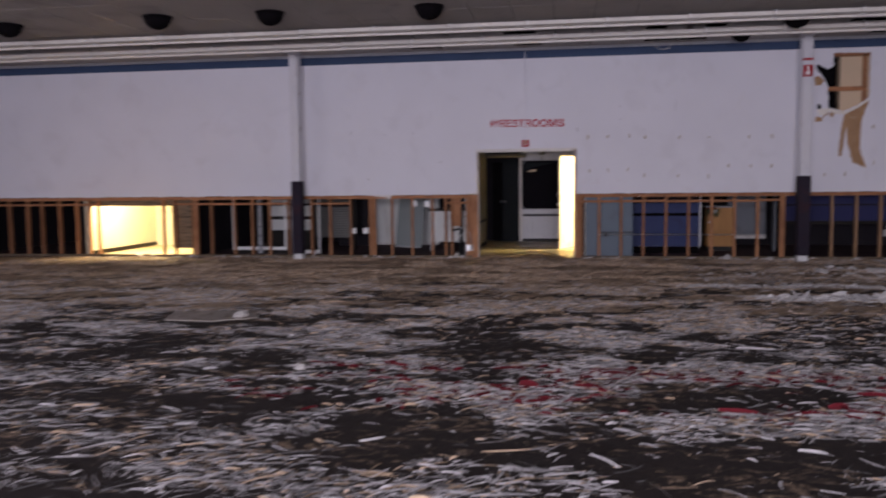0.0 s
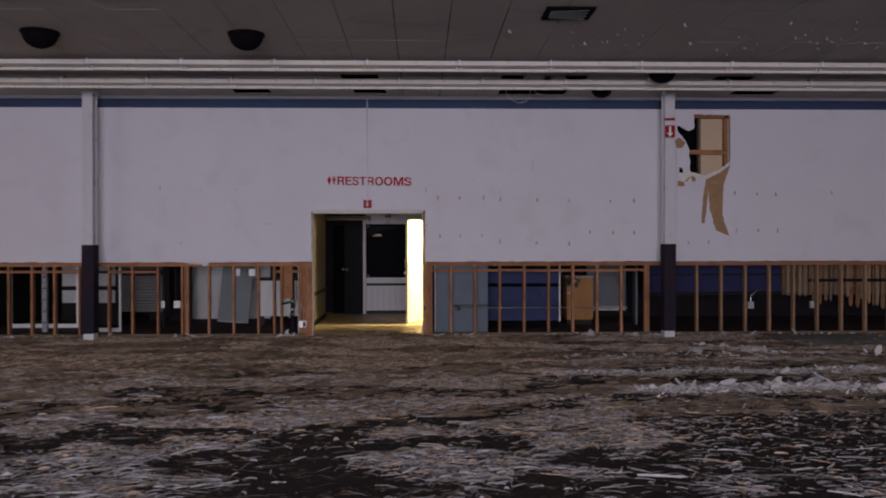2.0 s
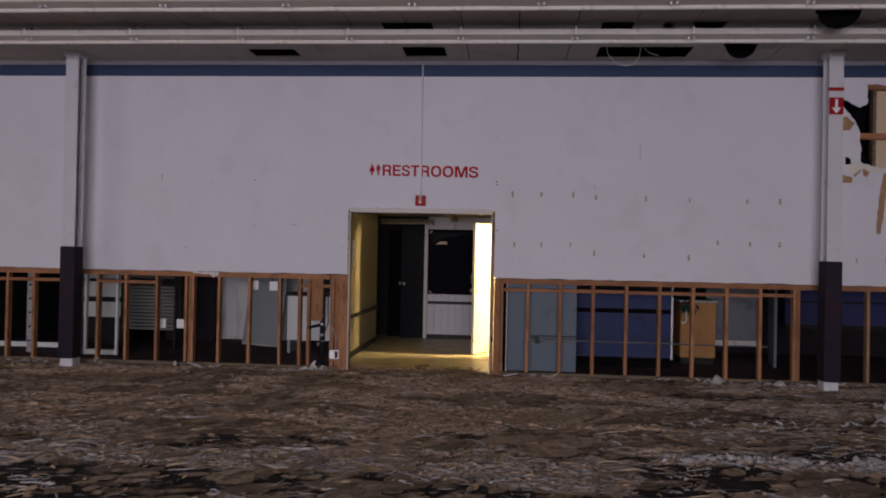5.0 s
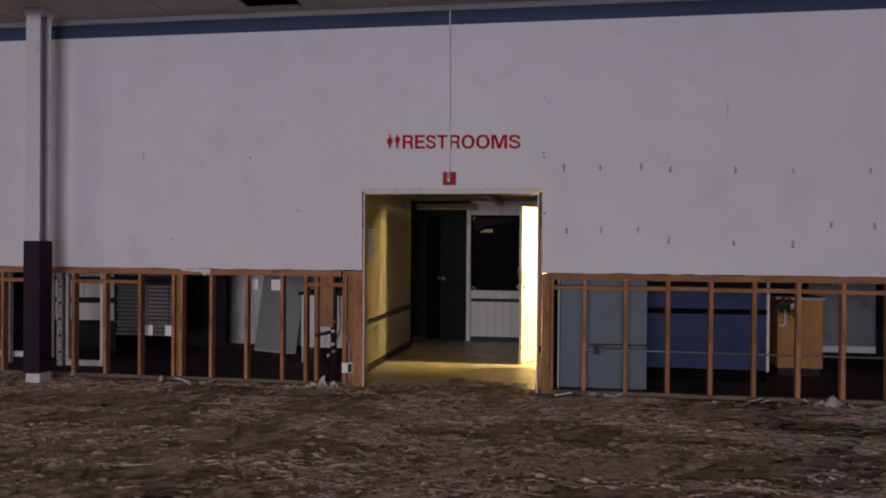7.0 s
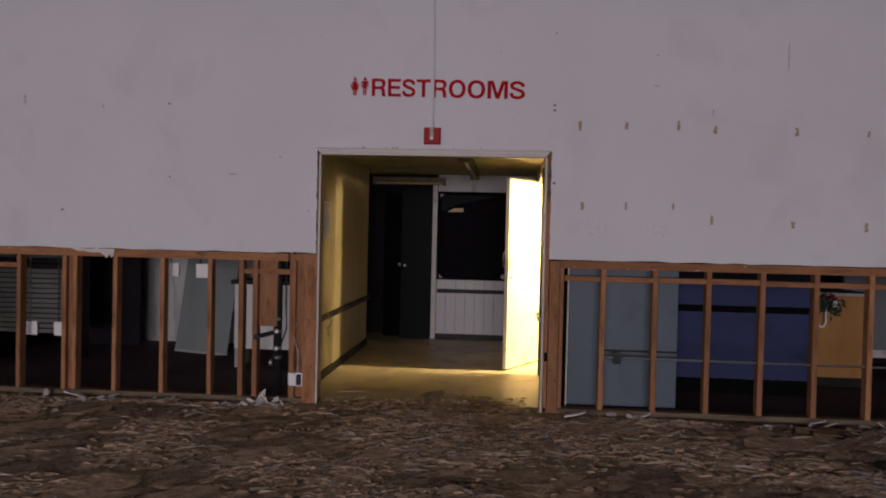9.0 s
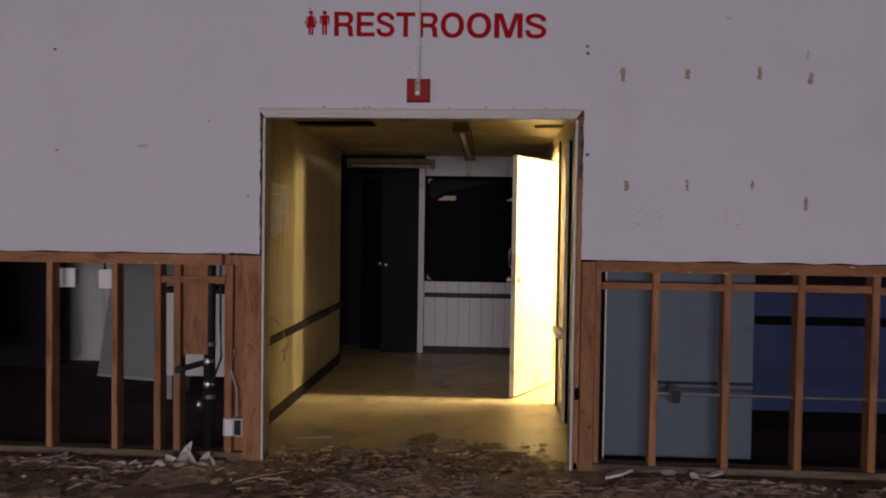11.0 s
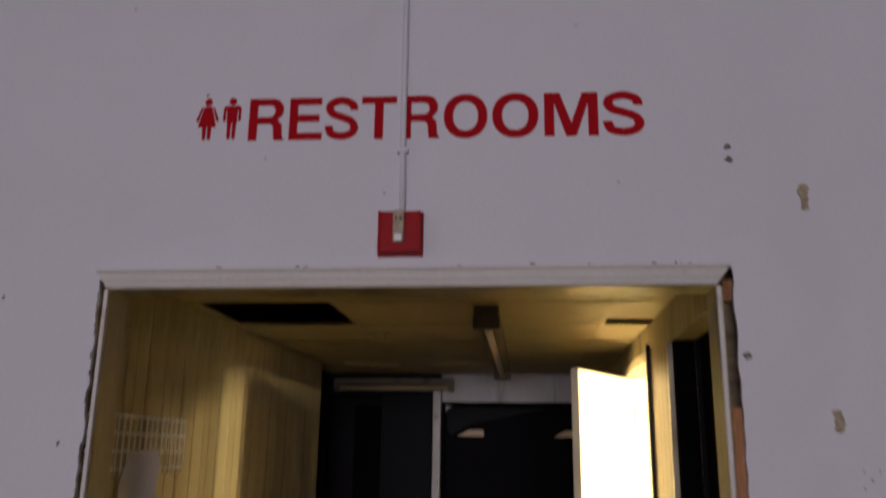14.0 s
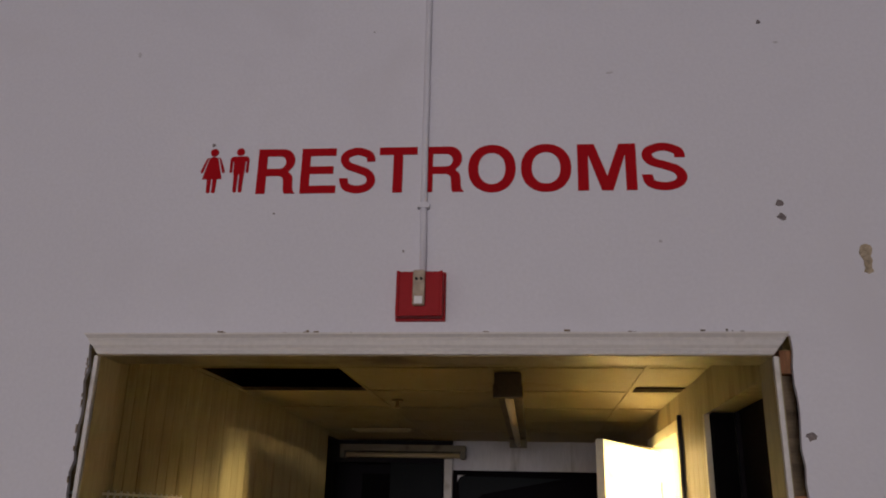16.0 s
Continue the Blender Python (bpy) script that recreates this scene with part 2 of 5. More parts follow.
def floor_dirt():
    """Bare dark dirt with trodden brown mastic, which thickens towards the north wall, and pale dust."""
    m = bpy.data.materials.new("stripped_floor_dirt")
    m.use_nodes = True
    n, l = m.node_tree.nodes, m.node_tree.links
    bsdf = n["Principled BSDF"]
    co = n.new("ShaderNodeTexCoord")

    def tex(scale, detail, rough, warp, stretch):
        mp = n.new("ShaderNodeMapping")
        mp.inputs["Scale"].default_value = stretch
        l.new(co.outputs["Object"], mp.inputs["Vector"])
        t = n.new("ShaderNodeTexNoise")
        for key, v in (("Scale", scale), ("Detail", detail), ("Roughness", rough), ("Distortion", warp)):
            t.inputs[key].default_value = v
        l.new(mp.outputs[0], t.inputs["Vector"])
        return t.outputs["Fac"]

    def span(value, a, b, c=0.0, d=1.0):
        r = n.new("ShaderNodeMapRange")
        r.interpolation_type = "SMOOTHSTEP"
        for key, v in (("From Min", a), ("From Max", b), ("To Min", c), ("To Max", d)):
            r.inputs[key].default_value = v
        l.new(value, r.inputs["Value"])
        return r.outputs[0]

    def calc(op, a, b):
        c = n.new("ShaderNodeMath")
        c.operation = op
        for k, v in enumerate((a, b)):
            if isinstance(v, (int, float)):
                c.inputs[k].default_value = v
            else:
                l.new(v, c.inputs[k])
        return c.outputs[0]

    def blend(f, a, b):
        x = n.new("ShaderNodeMix")
        x.data_type = "RGBA"
        l.new(f, x.inputs["Factor"])
        for k, v in ((6, a), (7, b)):
            if isinstance(v, tuple):
                x.inputs[k].default_value = (*v, 1)
            else:
                l.new(v, x.inputs[k])
        return x.outputs[2]

    patch, torn, fine = tex(0.9, 6, 0.6, 0.6, (0.8, 1.4, 1)), tex(5.5, 10, 0.72, 1.2, (0.8, 1.5, 1)), tex(46, 6, 0.7, 0.5, (0.6, 1.5, 1))
    xyz = n.new("ShaderNodeSeparateXYZ")
    l.new(co.outputs["Object"], xyz.inputs[0])
    north = span(calc("ADD", calc("ADD", xyz.outputs["Y"], calc("MULTIPLY", patch, 4.0)), calc("MULTIPLY", xyz.outputs["X"], -0.06)), 12.6, 15.6)
    east = calc("MULTIPLY", span(xyz.outputs["X"], 1.2, 2.6), -0.09)
    mastic = span(calc("ADD", calc("ADD", calc("ADD", torn, east), calc("MULTIPLY", patch, 0.5)), calc("MULTIPLY", north, 0.21)), 0.80, 0.92)
    brown = blend(span(fine, 0.36, 0.62), (0.12, 0.083, 0.052), (0.55, 0.40, 0.27))
    col = blend(mastic, blend(span(fine, 0.3, 0.7), (0.022, 0.017, 0.016), (0.055, 0.042, 0.036)), brown)
    dust = calc("MULTIPLY", span(torn, 0.56, 0.66), span(fine, 0.5, 0.62))
    col = blend(calc("MULTIPLY", dust, 0.7), col, (0.36, 0.31, 0.27))
    l.new(col, bsdf.inputs["Base Color"])
    bsdf.inputs["Roughness"].default_value, bsdf.inputs["Specular IOR Level"].default_value = 0.9, 0.2
    b = n.new("ShaderNodeBump")
    b.inputs["Strength"].default_value, b.inputs["Distance"].default_value = 1.0, 0.05
    l.new(calc("ADD", calc("MULTIPLY", torn, 1.0), calc("MULTIPLY", fine, 0.45)), b.inputs["Height"])
    l.new(b.outputs[0], bsdf.inputs["Normal"])
    return m


M_FLOOR = floor_dirt()

# ---- mesh helpers ----


def mesh_ob(name, bm, material, parent=None, label="", smooth=False):
    me = bpy.data.meshes.new(name)
    bm.to_mesh(me)
    bm.free()
    me.materials.append(material)
    if smooth:
        for p in me.polygons:
            p.use_smooth = True
    ob = new(name, me)
    if parent:
        ob.parent = parent
    if label:
        ob["label"] = label
    return ob


def part(name, bm, material, parent, label="", smooth=False):
    return mesh_ob(name, bm, material, parent, label, smooth)


def box(bm, x0, x1, y0, y1, z0, z1, bevel=0.0):
    b = bmesh.new() if bevel else bm
    vs = [b.verts.new((x, y, z)) for z in (z0, z1) for y in (y0, y1) for x in (x0, x1)]
    for f in ((0, 2, 3, 1), (4, 5, 7, 6), (0, 1, 5, 4), (2, 6, 7, 3), (0, 4, 6, 2), (1, 3, 7, 5)):
        b.faces.new([vs[i] for i in f])
    if bevel:
        bmesh.ops.bevel(b, geom=b.edges[:], offset=bevel, segments=2, affect="EDGES", profile=0.5)
        me = bpy.data.meshes.new("tmp")
        b.to_mesh(me)
        b.free()
        bm.from_mesh(me)
        bpy.data.meshes.remove(me)
    return bm


def boxes(*bs, bevel=0.0):
    bm = bmesh.new()
    for b in bs:
        box(bm, *b, bevel=bevel)
    return bm


def tube(bm, pts, r, seg=10):
    """A round tube along points."""
    rings = []
    pts = [Vector(p) for p in pts]
    for i, p in enumerate(pts):
        d = (pts[min(i + 1, len(pts) - 1)] - pts[max(i - 1, 0)]).normalized()
        q = d.to_track_quat("Z", "Y").to_matrix()
        rings.append([bm.verts.new(p + q @ Vector((r * math.cos(a), r * math.sin(a), 0))) for a in (2 * math.pi * k / seg for k in range(seg))])
    for a, b in zip(rings, rings[1:]):
        for k in range(seg):
            bm.faces.new((a[k], a[(k + 1) % seg], b[(k + 1) % seg], b[k]))
    bm.faces.new(rings[0][::-1])
    bm.faces.new(rings[-1])
    return bm


def lathe(bm, profile, centre, axis="Z", seg=20):
    """A turned body: profile rows of radius and height along the axis."""
    c = Vector(centre)
    rings = []
    for r, h in profile:
        ring = []
        for k in range(seg):
            a = 2 * math.pi * k / seg
            u, v = r * math.cos(a), r * math.sin(a)
            p = {"Z": (u, v, h), "Y": (u, h, v), "X": (h, u, v)}[axis]
            ring.append(bm.verts.new(c + Vector(p)))
        rings.append(ring)
    for a, b in zip(rings, rings[1:]):
        for k in range(seg):
            bm.faces.new((a[k], a[(k + 1) % seg], b[(k + 1) % seg], b[k]))
    bm.faces.new(rings[0][::-1])
    bm.faces.new(rings[-1])
    bmesh.ops.recalc_face_normals(bm, faces=bm.faces[:])
    return bm


def sheet(bm, outline, y0, y1, holes=()):
    """An upright board in the xz plane from y0 to y1 with an outline of (x, z) and holes."""
    from mathutils.geometry import tessellate_polygon
    loops = [[Vector((x, z, 0)) for x, z in o] for o in (outline, *holes)]
    flat = [v for o in loops for v in o]
    tris = tessellate_polygon(loops)
    front = [bm.verts.new((v.x, y0, v.y)) for v in flat]
    back = [bm.verts.new((v.x, y1, v.y)) for v in flat]
    for a, b, c in tris:
        for s, fl in ((front, False), (back, True)):
            try:
                bm.faces.new((s[c], s[b], s[a]) if fl else (s[a], s[b], s[c]))
            except ValueError:
                pass
    i = 0
    for o in loops:
        k = len(o)
        for j in range(k):
            a, b = i + j, i + (j + 1) % k
            bm.faces.new((front[a], front[b], back[b], back[a]))
        i += k
    bmesh.ops.recalc_face_normals(bm, faces=bm.faces[:])
    return bm


def rough_line(p, q, step, amp, rng):
    """Points from p towards q (q left out) with a ragged wander."""
    (x0, z0), (x1, z1) = p, q
    d = math.hypot(x1 - x0, z1 - z0)
    n = max(1, int(d / step))
    nx, nz = -(z1 - z0) / d, (x1 - x0) / d
    out = []
    for i in range(n):
        w = rng.uniform(-amp, amp) if i else 0
        f = i / n
        out.append((x0 + (x1 - x0) * f + nx * w, z0 + (z1 - z0) * f + nz * w))
    return out


def ragged(corners, step, amp, rng):
    out = []
    for a, b in zip(corners, corners[1:] + corners[:1]):
        out += rough_line(a, b, step, amp, rng)
    return out


def thing(name, label, category, group="", kind=""):
    return tagged(new(name), label, category, group, kind)


def structure(name, bm, material, label, category="", smooth=False):
    return tagged(mesh_ob(name, bm, material, None, "", smooth), label, category or name.split("_")[0], kind="structure")


# ---- the hall ----
WY = 16.2
XW, XE, YS, H = -13.0, 13.0, -7.0, 4.0
CUT, TOP = 1.235, 2.075
OL, OR = -1.69, 0.125
rng = random.Random(7)
structure("floor", boxes((XW - 0.2, XE + 0.2, YS - 0.2, WY, -0.15, 0.0)), M_FLOOR, "stripped hall floor of dark dirt and old adhesive", "floor")
structure("wall_west", boxes((XW - 0.2, XW, YS, 0.5, 0, H + 0.4), (XW - 0.2, XW, 6.7, WY, 0, H + 0.4), (XW - 0.2, XW, 0.5, 6.7, 0, 1.2), (XW - 0.2, XW, 0.5, 6.7, 3.2, H + 0.4)), M_WALL, "lilac-white side wall of the hall with a high window", "wall")
structure("wall_east", boxes((XE, XE + 0.2, YS, WY, 0, H + 0.4)), M_WALL, "plain lilac-white side wall of the hall", "wall")
structure("wall_south", boxes((XW, XE, YS - 0.2, YS, 0, 0.4), (XW, XE, YS - 0.2, YS, 3.3, H + 0.4), (XW, -5.9, YS - 0.2, YS, 0.4, 3.3), (4.3, XE, YS - 0.2, YS, 0.4, 3.3)), M_WALL, "plain shop-front wall with one wide window opening", "wall")

# ceiling of grey boards with recessed joints and a few missing ones
bm = bmesh.new()
holes_c = [(-2.92, -2.32, 15.6, 16.0), (-0.98, -0.46, 15.5, 16.0), (1.38, 2.48, 15.5, 16.05), (5.2, 5.95, 15.6, 16.0)]
holes_b = [(-1.08, -0.52, 14.5, 14.86), (1.3, 1.95, 14.5, 14.86), (2.05, 2.6, 14.5, 14.86), (4.5, 5.1, 14.5, 14.86)]
x = XW
while x < XE - 0.01:
    x1 = min(x + 0.61, XE)
    y = YS
    k = 0
    while y < WY - 0.01:
        y1 = min(y + 1.22 if y + 1.22 < 14.72 else WY, WY)
        if y1 == WY:
            cuts = sorted([h for h in holes_c + holes_b if h[0] < x1 - 0.01 and h[1] > x + 0.01], key=lambda h: h[2])
            ya = y
            for h in cuts:
                if h[2] > ya:
                    box(bm, x + 0.006, x1 - 0.006, ya, h[2], H, H + 0.02)
                a, b = max(h[0], x), min(h[1], x1)
                if a - x > 0.02:
                    box(bm, x + 0.004, a, h[2], h[3], H, H + 0.02)
                if x1 - b > 0.02:
                    box(bm, b, x1 - 0.004, h[2], h[3], H, H + 0.02)
                ya = h[3]
            box(bm, x + 0.006, x1 - 0.006, ya, y1, H, H + 0.02)
        else:
            dz = rng.uniform(0, 0.004)
            box(bm, x + 0.004, x1 - 0.004, y + 0.001, y1 - 0.001, H + dz, H + 0.02)
        y = y1
    x = x1
structure("ceiling", bm, M_CEIL, "grey board ceiling with dark joints and missing boards", "ceiling")
# black sheets stand in for the dark above the boards
structure("ceiling_void", boxes((XW, XE, YS, WY + 0.6, H + 0.35, H + 0.4), (XW, XE, WY + 0.5, WY + 0.6, 2.75, H + 0.35), (XW - 0.2, XW, WY, WY + 0.6, 2.7, H + 0.4), (XE, XE + 0.2, WY, WY + 0.6, 2.7, H + 0.4)), M_BLACK, "black sheets standing in for the unlit space above the ceiling boards", "ceiling")

# the north wall: drywall above the cut line, framing below
north = thing("wall_north", "lilac-white drywall with its lower part stripped to wooden studs", "wall", kind="structure")
tear = [(4.71, 3.71), (5.34, 3.71), (5.34, 2.91), (5.16, 2.79), (4.92, 2.68), (4.78, 2.71), (4.66, 2.75), (4.64, 3.12), (4.57, 3.28), (4.44, 3.44), (4.44, 3.53), (4.64, 3.43), (4.73, 3.49)]
tear = ragged(tear, 0.035, 0.010, rng)
outline = [(XW, CUT)]
outline += rough_line((XW, CUT), (OL - 0.03, CUT), 0.12, 0.006, rng)[1:]
outline += [(OL - 0.03, CUT)] + rough_line((OL - 0.03, CUT), (OL - 0.03, TOP + 0.02), 0.03, 0.006, rng)[1:]
outline += [(OL - 0.03, TOP + 0.02), (OR + 0.03, TOP + 0.02)]
outline += rough_line((OR + 0.048, TOP + 0.02), (OR + 0.048, CUT), 0.04, 0.003, rng)
outline += rough_line((OR + 0.048, CUT), (XE, CUT), 0.12, 0.006, rng)
outline += [(XE, CUT), (XE, H), (XW, H)]
part("drywall", sheet(bmesh.new(), outline, WY, WY + 0.014, [tear, [(4.47, 2.83), (4.53, 2.80), (4.54, 2.73), (4.47, 2.72)]]), M_WALL, north, "lilac-white painted drywall with a torn hole")
part("painted_band", boxes((XW, XE, WY - 0.004, WY - 0.001, 3.80, 3.95)), M_BLUE, north, "navy painted band under the ceiling")
part("cove", boxes((XW, XE, WY - 0.03, WY - 0.001, 3.955, 4.0)), M_GREYBAND, north, "grey cove strip")
SY0, SY1 = WY + 0.016, WY + 0.115
part("cut_rail", boxes((XW, OL - 0.26, SY0 - 0.004, SY1, 1.165, CUT - 0.008)), M_PLATE, north, "orange-brown rail along the cut")
part("cut_rail", boxes((OR + 0.137, XE, SY0 - 0.004, SY1, 1.165, CUT - 0.008)), M_PLATE, north, "orange-brown rail along the cut")
part("sole_plate", boxes((XW, OL, SY0, SY1, 0.0, 0.04)), M_DIRTY_WOOD, north, "dirt-caked sole plate")
part("sole_plate", boxes((OR, XE, SY0, SY1, 0.0, 0.04)), M_DIRTY_WOOD, north, "dirt-caked sole plate")


def stud(x, w=0.042, z0=0.04, z1=1.168, y0=SY0 + 0.004, y1=SY1 - 0.004, wood=None):
    bm = box(bmesh.new(), -w / 2, w / 2, y0, y1, z0, z1, bevel=0.003)
    ob = part("stud", bm, wood or M_STUD, north)
    ob.location.x = x
    ob.rotation_euler.y = rng.uniform(-0.004, 0.004)
    return ob


RIGHT = [0.605 + 0.4125 * k for k in range(9)] + [4.785 + 0.4145 * k for k in range(20)]
LEFT = [-1.91, -2.225, -2.345, -2.61, -3.02, -3.43, -3.78, -3.87, -4.27, -4.69, -5.08, -5.56, -5.97, -6.34, -6.72, -7.22, -7.62, -8.02, -8.28, -9.74, -9.95, -10.23, -10.63, -11.04, -11.38, -11.8, -12.2, -12.6]
for x in RIGHT + LEFT:
    stud(x, 0.036 if x > 4.3 or x < -2.5 else 0.042, wood=M_DRYWOOD if x > 4.3 else None)
stud(-3.82, 0.04, y0=SY0 + 0.03)
stud(3.95, 0.04)
stud(-7.55, 0.07)


def noggin(xa, xb, z):
    part("noggin", box(bmesh.new(), xa, xb, SY0 + 0.006, SY1 - 0.01, z - 0.021, z + 0.021, bevel=0.003), M_PLATE, north)


for a, b in zip(RIGHT[:-1], RIGHT[1:]):
    if b < 4.3:
        noggin(a + 0.021, b - 0.021, 1.085 + rng.uniform(-0.006, 0.006))
noggin(0.30, 0.584, 1.085)
noggin(-2.324, -2.246, 1.075)
noggin(-2.204, -1.931, 1.075)
noggin(-5.059, -4.71, 1.075)
noggin(-4.67, -4.29, 1.075)
for a, b in zip(LEFT[12:], LEFT[11:]):
    if not -9.8 < a < -8.2:
        noggin(a + 0.021, b - 0.021, 1.08)
# boards beside the opening
part("side_board", box(bmesh.new(), OL - 0.26, OL - 0.022, SY0 + 0.05, SY1, 0.04, CUT - 0.01, bevel=0.003), M_STUD, north, "wide reddish-brown framing board")
part("side_board", box(bmesh.new(), OL - 0.13, OL - 0.022, SY0 - 0.004, SY0 + 0.045, 0.0, CUT - 0.01, bevel=0.003), M_STUD, north, "wide reddish-brown framing board")
part("side_board", box(bmesh.new(), OR + 0.022, OR + 0.05, SY0, SY1, 0.0, 1.70, bevel=0.003), M_STUD, north)
part("slot_back", box(bmesh.new(), OR + 0.022, OR + 0.062, SY0 + 0.045, SY1, 1.70, 2.06), M_DIRTY_WOOD, north, "dark bare wood in the slot")
part("slot_block", box(bmesh.new(), OR + 0.022, OR + 0.06, SY0 + 0.004, SY0 + 0.04, 2.0, 2.06), M_STUD, north)
part("side_board", box(bmesh.new(), OR + 0.055, OR + 0.135, SY0 - 0.004, SY1, 0.0, CUT - 0.012, bevel=0.003), M_STUD, north, "wide reddish-brown framing board")
part("side_board", box(bmesh.new(), OR + 0.14, OR + 0.172, SY0 + 0.03, SY1, 0.0, CUT - 0.012, bevel=0.003), M_STUD, north)
part("side_board", box(bmesh.new(), -2.20, -2.05, SY0 + 0.04, SY0 + 0.065, 0.62, 1.165), M_STUD, north)

# flat black patch for the dark inside a hole in the board
part("notch", boxes((OR + 0.024, OR + 0.05, SY0 - 0.0025, SY0 - 0.0005, 0.415, 0.485)), M_BLACK, north, "black square patch standing in for a shaded hole in the board")

# ---- columns ----


def column(x):
    c = thing("column", "steel H-section column, white above and dark below, on a white footing", "column", "columns of the hall")
    c.location = (x, 15.78, 0)
    part("front_flange", box(bmesh.new(), -0.083, 0.083, -0.095, -0.08, 1.52, 3.94, bevel=0.004), M_COLW, c, "white painted flange")
    part("web", boxes((-0.006, 0.006, -0.0795, 0.0795, 1.52, 3.94)), M_COLW, c, "white painted web")
    part("back_flange", box(bmesh.new(), -0.083, 0.083, 0.08, 0.095, 1.52, 3.94, bevel=0.004), M_COLW, c, "white painted flange")
    part("lower_wrap", box(bmesh.new(), -0.098, 0.098, -0.11, 0.11, 0.11, 1.525, bevel=0.012), M_COLD, c, "dark padded wrap")
    part("footing", box(bmesh.new(), -0.085, 0.085, -0.085, 0.12, 0.0, 0.12, bevel=0.015), M_CONC_FOOT, c, "white footing block")
    part("cap_plate", box(bmesh.new(), -0.10, 0.10, -0.11, 0.11, 3.94, 4.0, bevel=0.006), M_COLW, c)
    return c


column(-5.2)
c2 = column(4.15)
column(-12.4)
part("red_band", boxes((-0.086, 0.086, -0.098, -0.072, 3.53, 3.57)), M_REDBOX, c2, "red tape band")
fs = part("extinguisher_sign", boxes((-0.08, 0.08, -0.104, -0.0955, 3.25, 3.45)), M_REDBOX, c2, "red sign with a white arrow pointing down")
bm = sheet(bmesh.new(), [(-0.015, 3.43), (0.015, 3.43), (0.015, 3.33), (0.05, 3.33), (0, 3.26), (-0.05, 3.33), (-0.015, 3.33)], -0.108, -0.105)
part("arrow", bm, M_WHITE, fs, "white arrow")


# ---- ceiling fittings ----


def strip_light(x, y):
    s = thing("strip_light", "aged white fluorescent strip fitting without tubes, fixed under the ceiling", "ceiling light", "strip lights in two rows")
    s.location = (x, y, H)
    bm = bmesh.new()
    prof = [(-0.12, 0.0), (-0.122, -0.055), (-0.112, -0.06), (0.07, -0.066), (0.072, -0.095), (0.085, -0.10), (0.12, -0.095), (0.12, 0.0)]
    a = [bm.verts.new((-0.608, p, q)) for p, q in prof]
    b = [bm.verts.new((0.608, p, q)) for p, q in prof]
    for i in range(len(prof) - 1):
        bm.faces.new((a[i], a[i + 1], b[i + 1], b[i]))
    bm.faces.new(a[::-1])
    bm.faces.new(b)
    bmesh.ops.recalc_face_normals(bm, faces=bm.faces[:])
    part("housing", bm, M_STRIP, s)
    for sx in (-0.59, 0.575):
        part("lampholder", box(bmesh.new(), sx, sx + 0.018, -0.03, 0.0, -0.085, -0.06, bevel=0.003), M_WHITE, s)
    part("end_clip", box(bmesh.new(), -0.612, -0.596, -0.127, -0.1225, -0.055, 0.02), M_WHITE, s)
    part("hanger", box(bmesh.new(), -0.606, -0.592, -0.02, 0.02, 0.001, 0.049 if y < 14 else 0.074), M_GALV, s)
    return s


for y, drop in ((13.5, 0.05), (14.6, 0.075)):
    first = strip_light(-12.2 + (0.4 if y > 14 else 0), y)
    first.location.z = H - drop
    for k in range(1, 21):
        px = -12.2 + 1.22 * k + (0.4 if y > 14 else 0)
        if px < 12.2:
            copy_thing(first, pose(px, y, H - drop + (0.003 if k % 5 == 2 else 0), 0, 0, 0.12 if k % 3 else -0.1))


def dome(x, y, r=0.195):
    d = thing("ceiling_dome", "black bowl-shaped dome fitting under the ceiling", "ceiling dome", "black ceiling domes")
    d.location = (x, y, H)
    prof = [(r * math.cos(a), -0.03 - r * 0.85 * math.sin(a)) for a in (math.pi / 2 * i / 8 for i in range(8))] + [(0.02, -0.03 - r * 0.85)]
    part("bowl", lathe(bmesh.new(), prof, (0, 0, 0), seg=24), M_BLACK, d, "black bowl", True)
    part("rim", lathe(bmesh.new(), [(r + 0.02, 0), (r + 0.02, -0.02), (r, -0.03)], (0, 0, 0), seg=24), M_BLACK, d)


for x, y in ((-8.62, 12.25), (-6.07, 12.15), (-4.32, 12.2), (-1.95, 12.25), (3.53, 14.05)):
    dome(x, y)
dome(2.96, 15.35, 0.165)

v = thing("ceiling_vent", "broken square ceiling vent with bent blades", "vent")
v.location = (1.68, 11.3, H)
part("frame", boxes((-0.26, 0.26, -0.22, -0.18, -0.02, 0), (-0.26, 0.26, 0.18, 0.22, -0.02, 0), (-0.26, -0.22, -0.18, 0.18, -0.02, 0), (0.22, 0.26, -0.18, 0.18, -0.02, 0)), M_BLACK, v)
part("backing", boxes((-0.22, 0.22, -0.18, 0.18, -0.006, -0.002)), M_BLACK, v)
for i in range(4):
    ob = part("slat", box(bmesh.new(), -0.2, 0.2, -0.02, 0.02, -0.002, 0.002), M_WEB, v)
    ob.location, ob.rotation_euler = (0, -0.12 + 0.08 * i, -0.02), (0.6 + 0.2 * i, 0, 0.1 * (i - 1.5))

pk = thing("peeling_specks", "white specks of peeled paint hanging from the ceiling boards", "peeling paint")
pk["kind"] = "stuff"
bm = bmesh.new()
r3 = random.Random(19)
for i in range(84):
    x, y = (r3.gauss(5.3, 0.9), r3.gauss(12.4, 0.35)) if i < 60 else (r3.uniform(1.1, 4.6), r3.gauss(12.3, 0.35)) if i < 92 else (r3.uniform(-6, 8), r3.uniform(9.5, 13.0))
    w, h = r3.uniform(0.004, 0.016), r3.uniform(0.006, 0.035)
    a = r3.uniform(0, 3)
    dx, dy = math.cos(a) * w, math.sin(a) * w
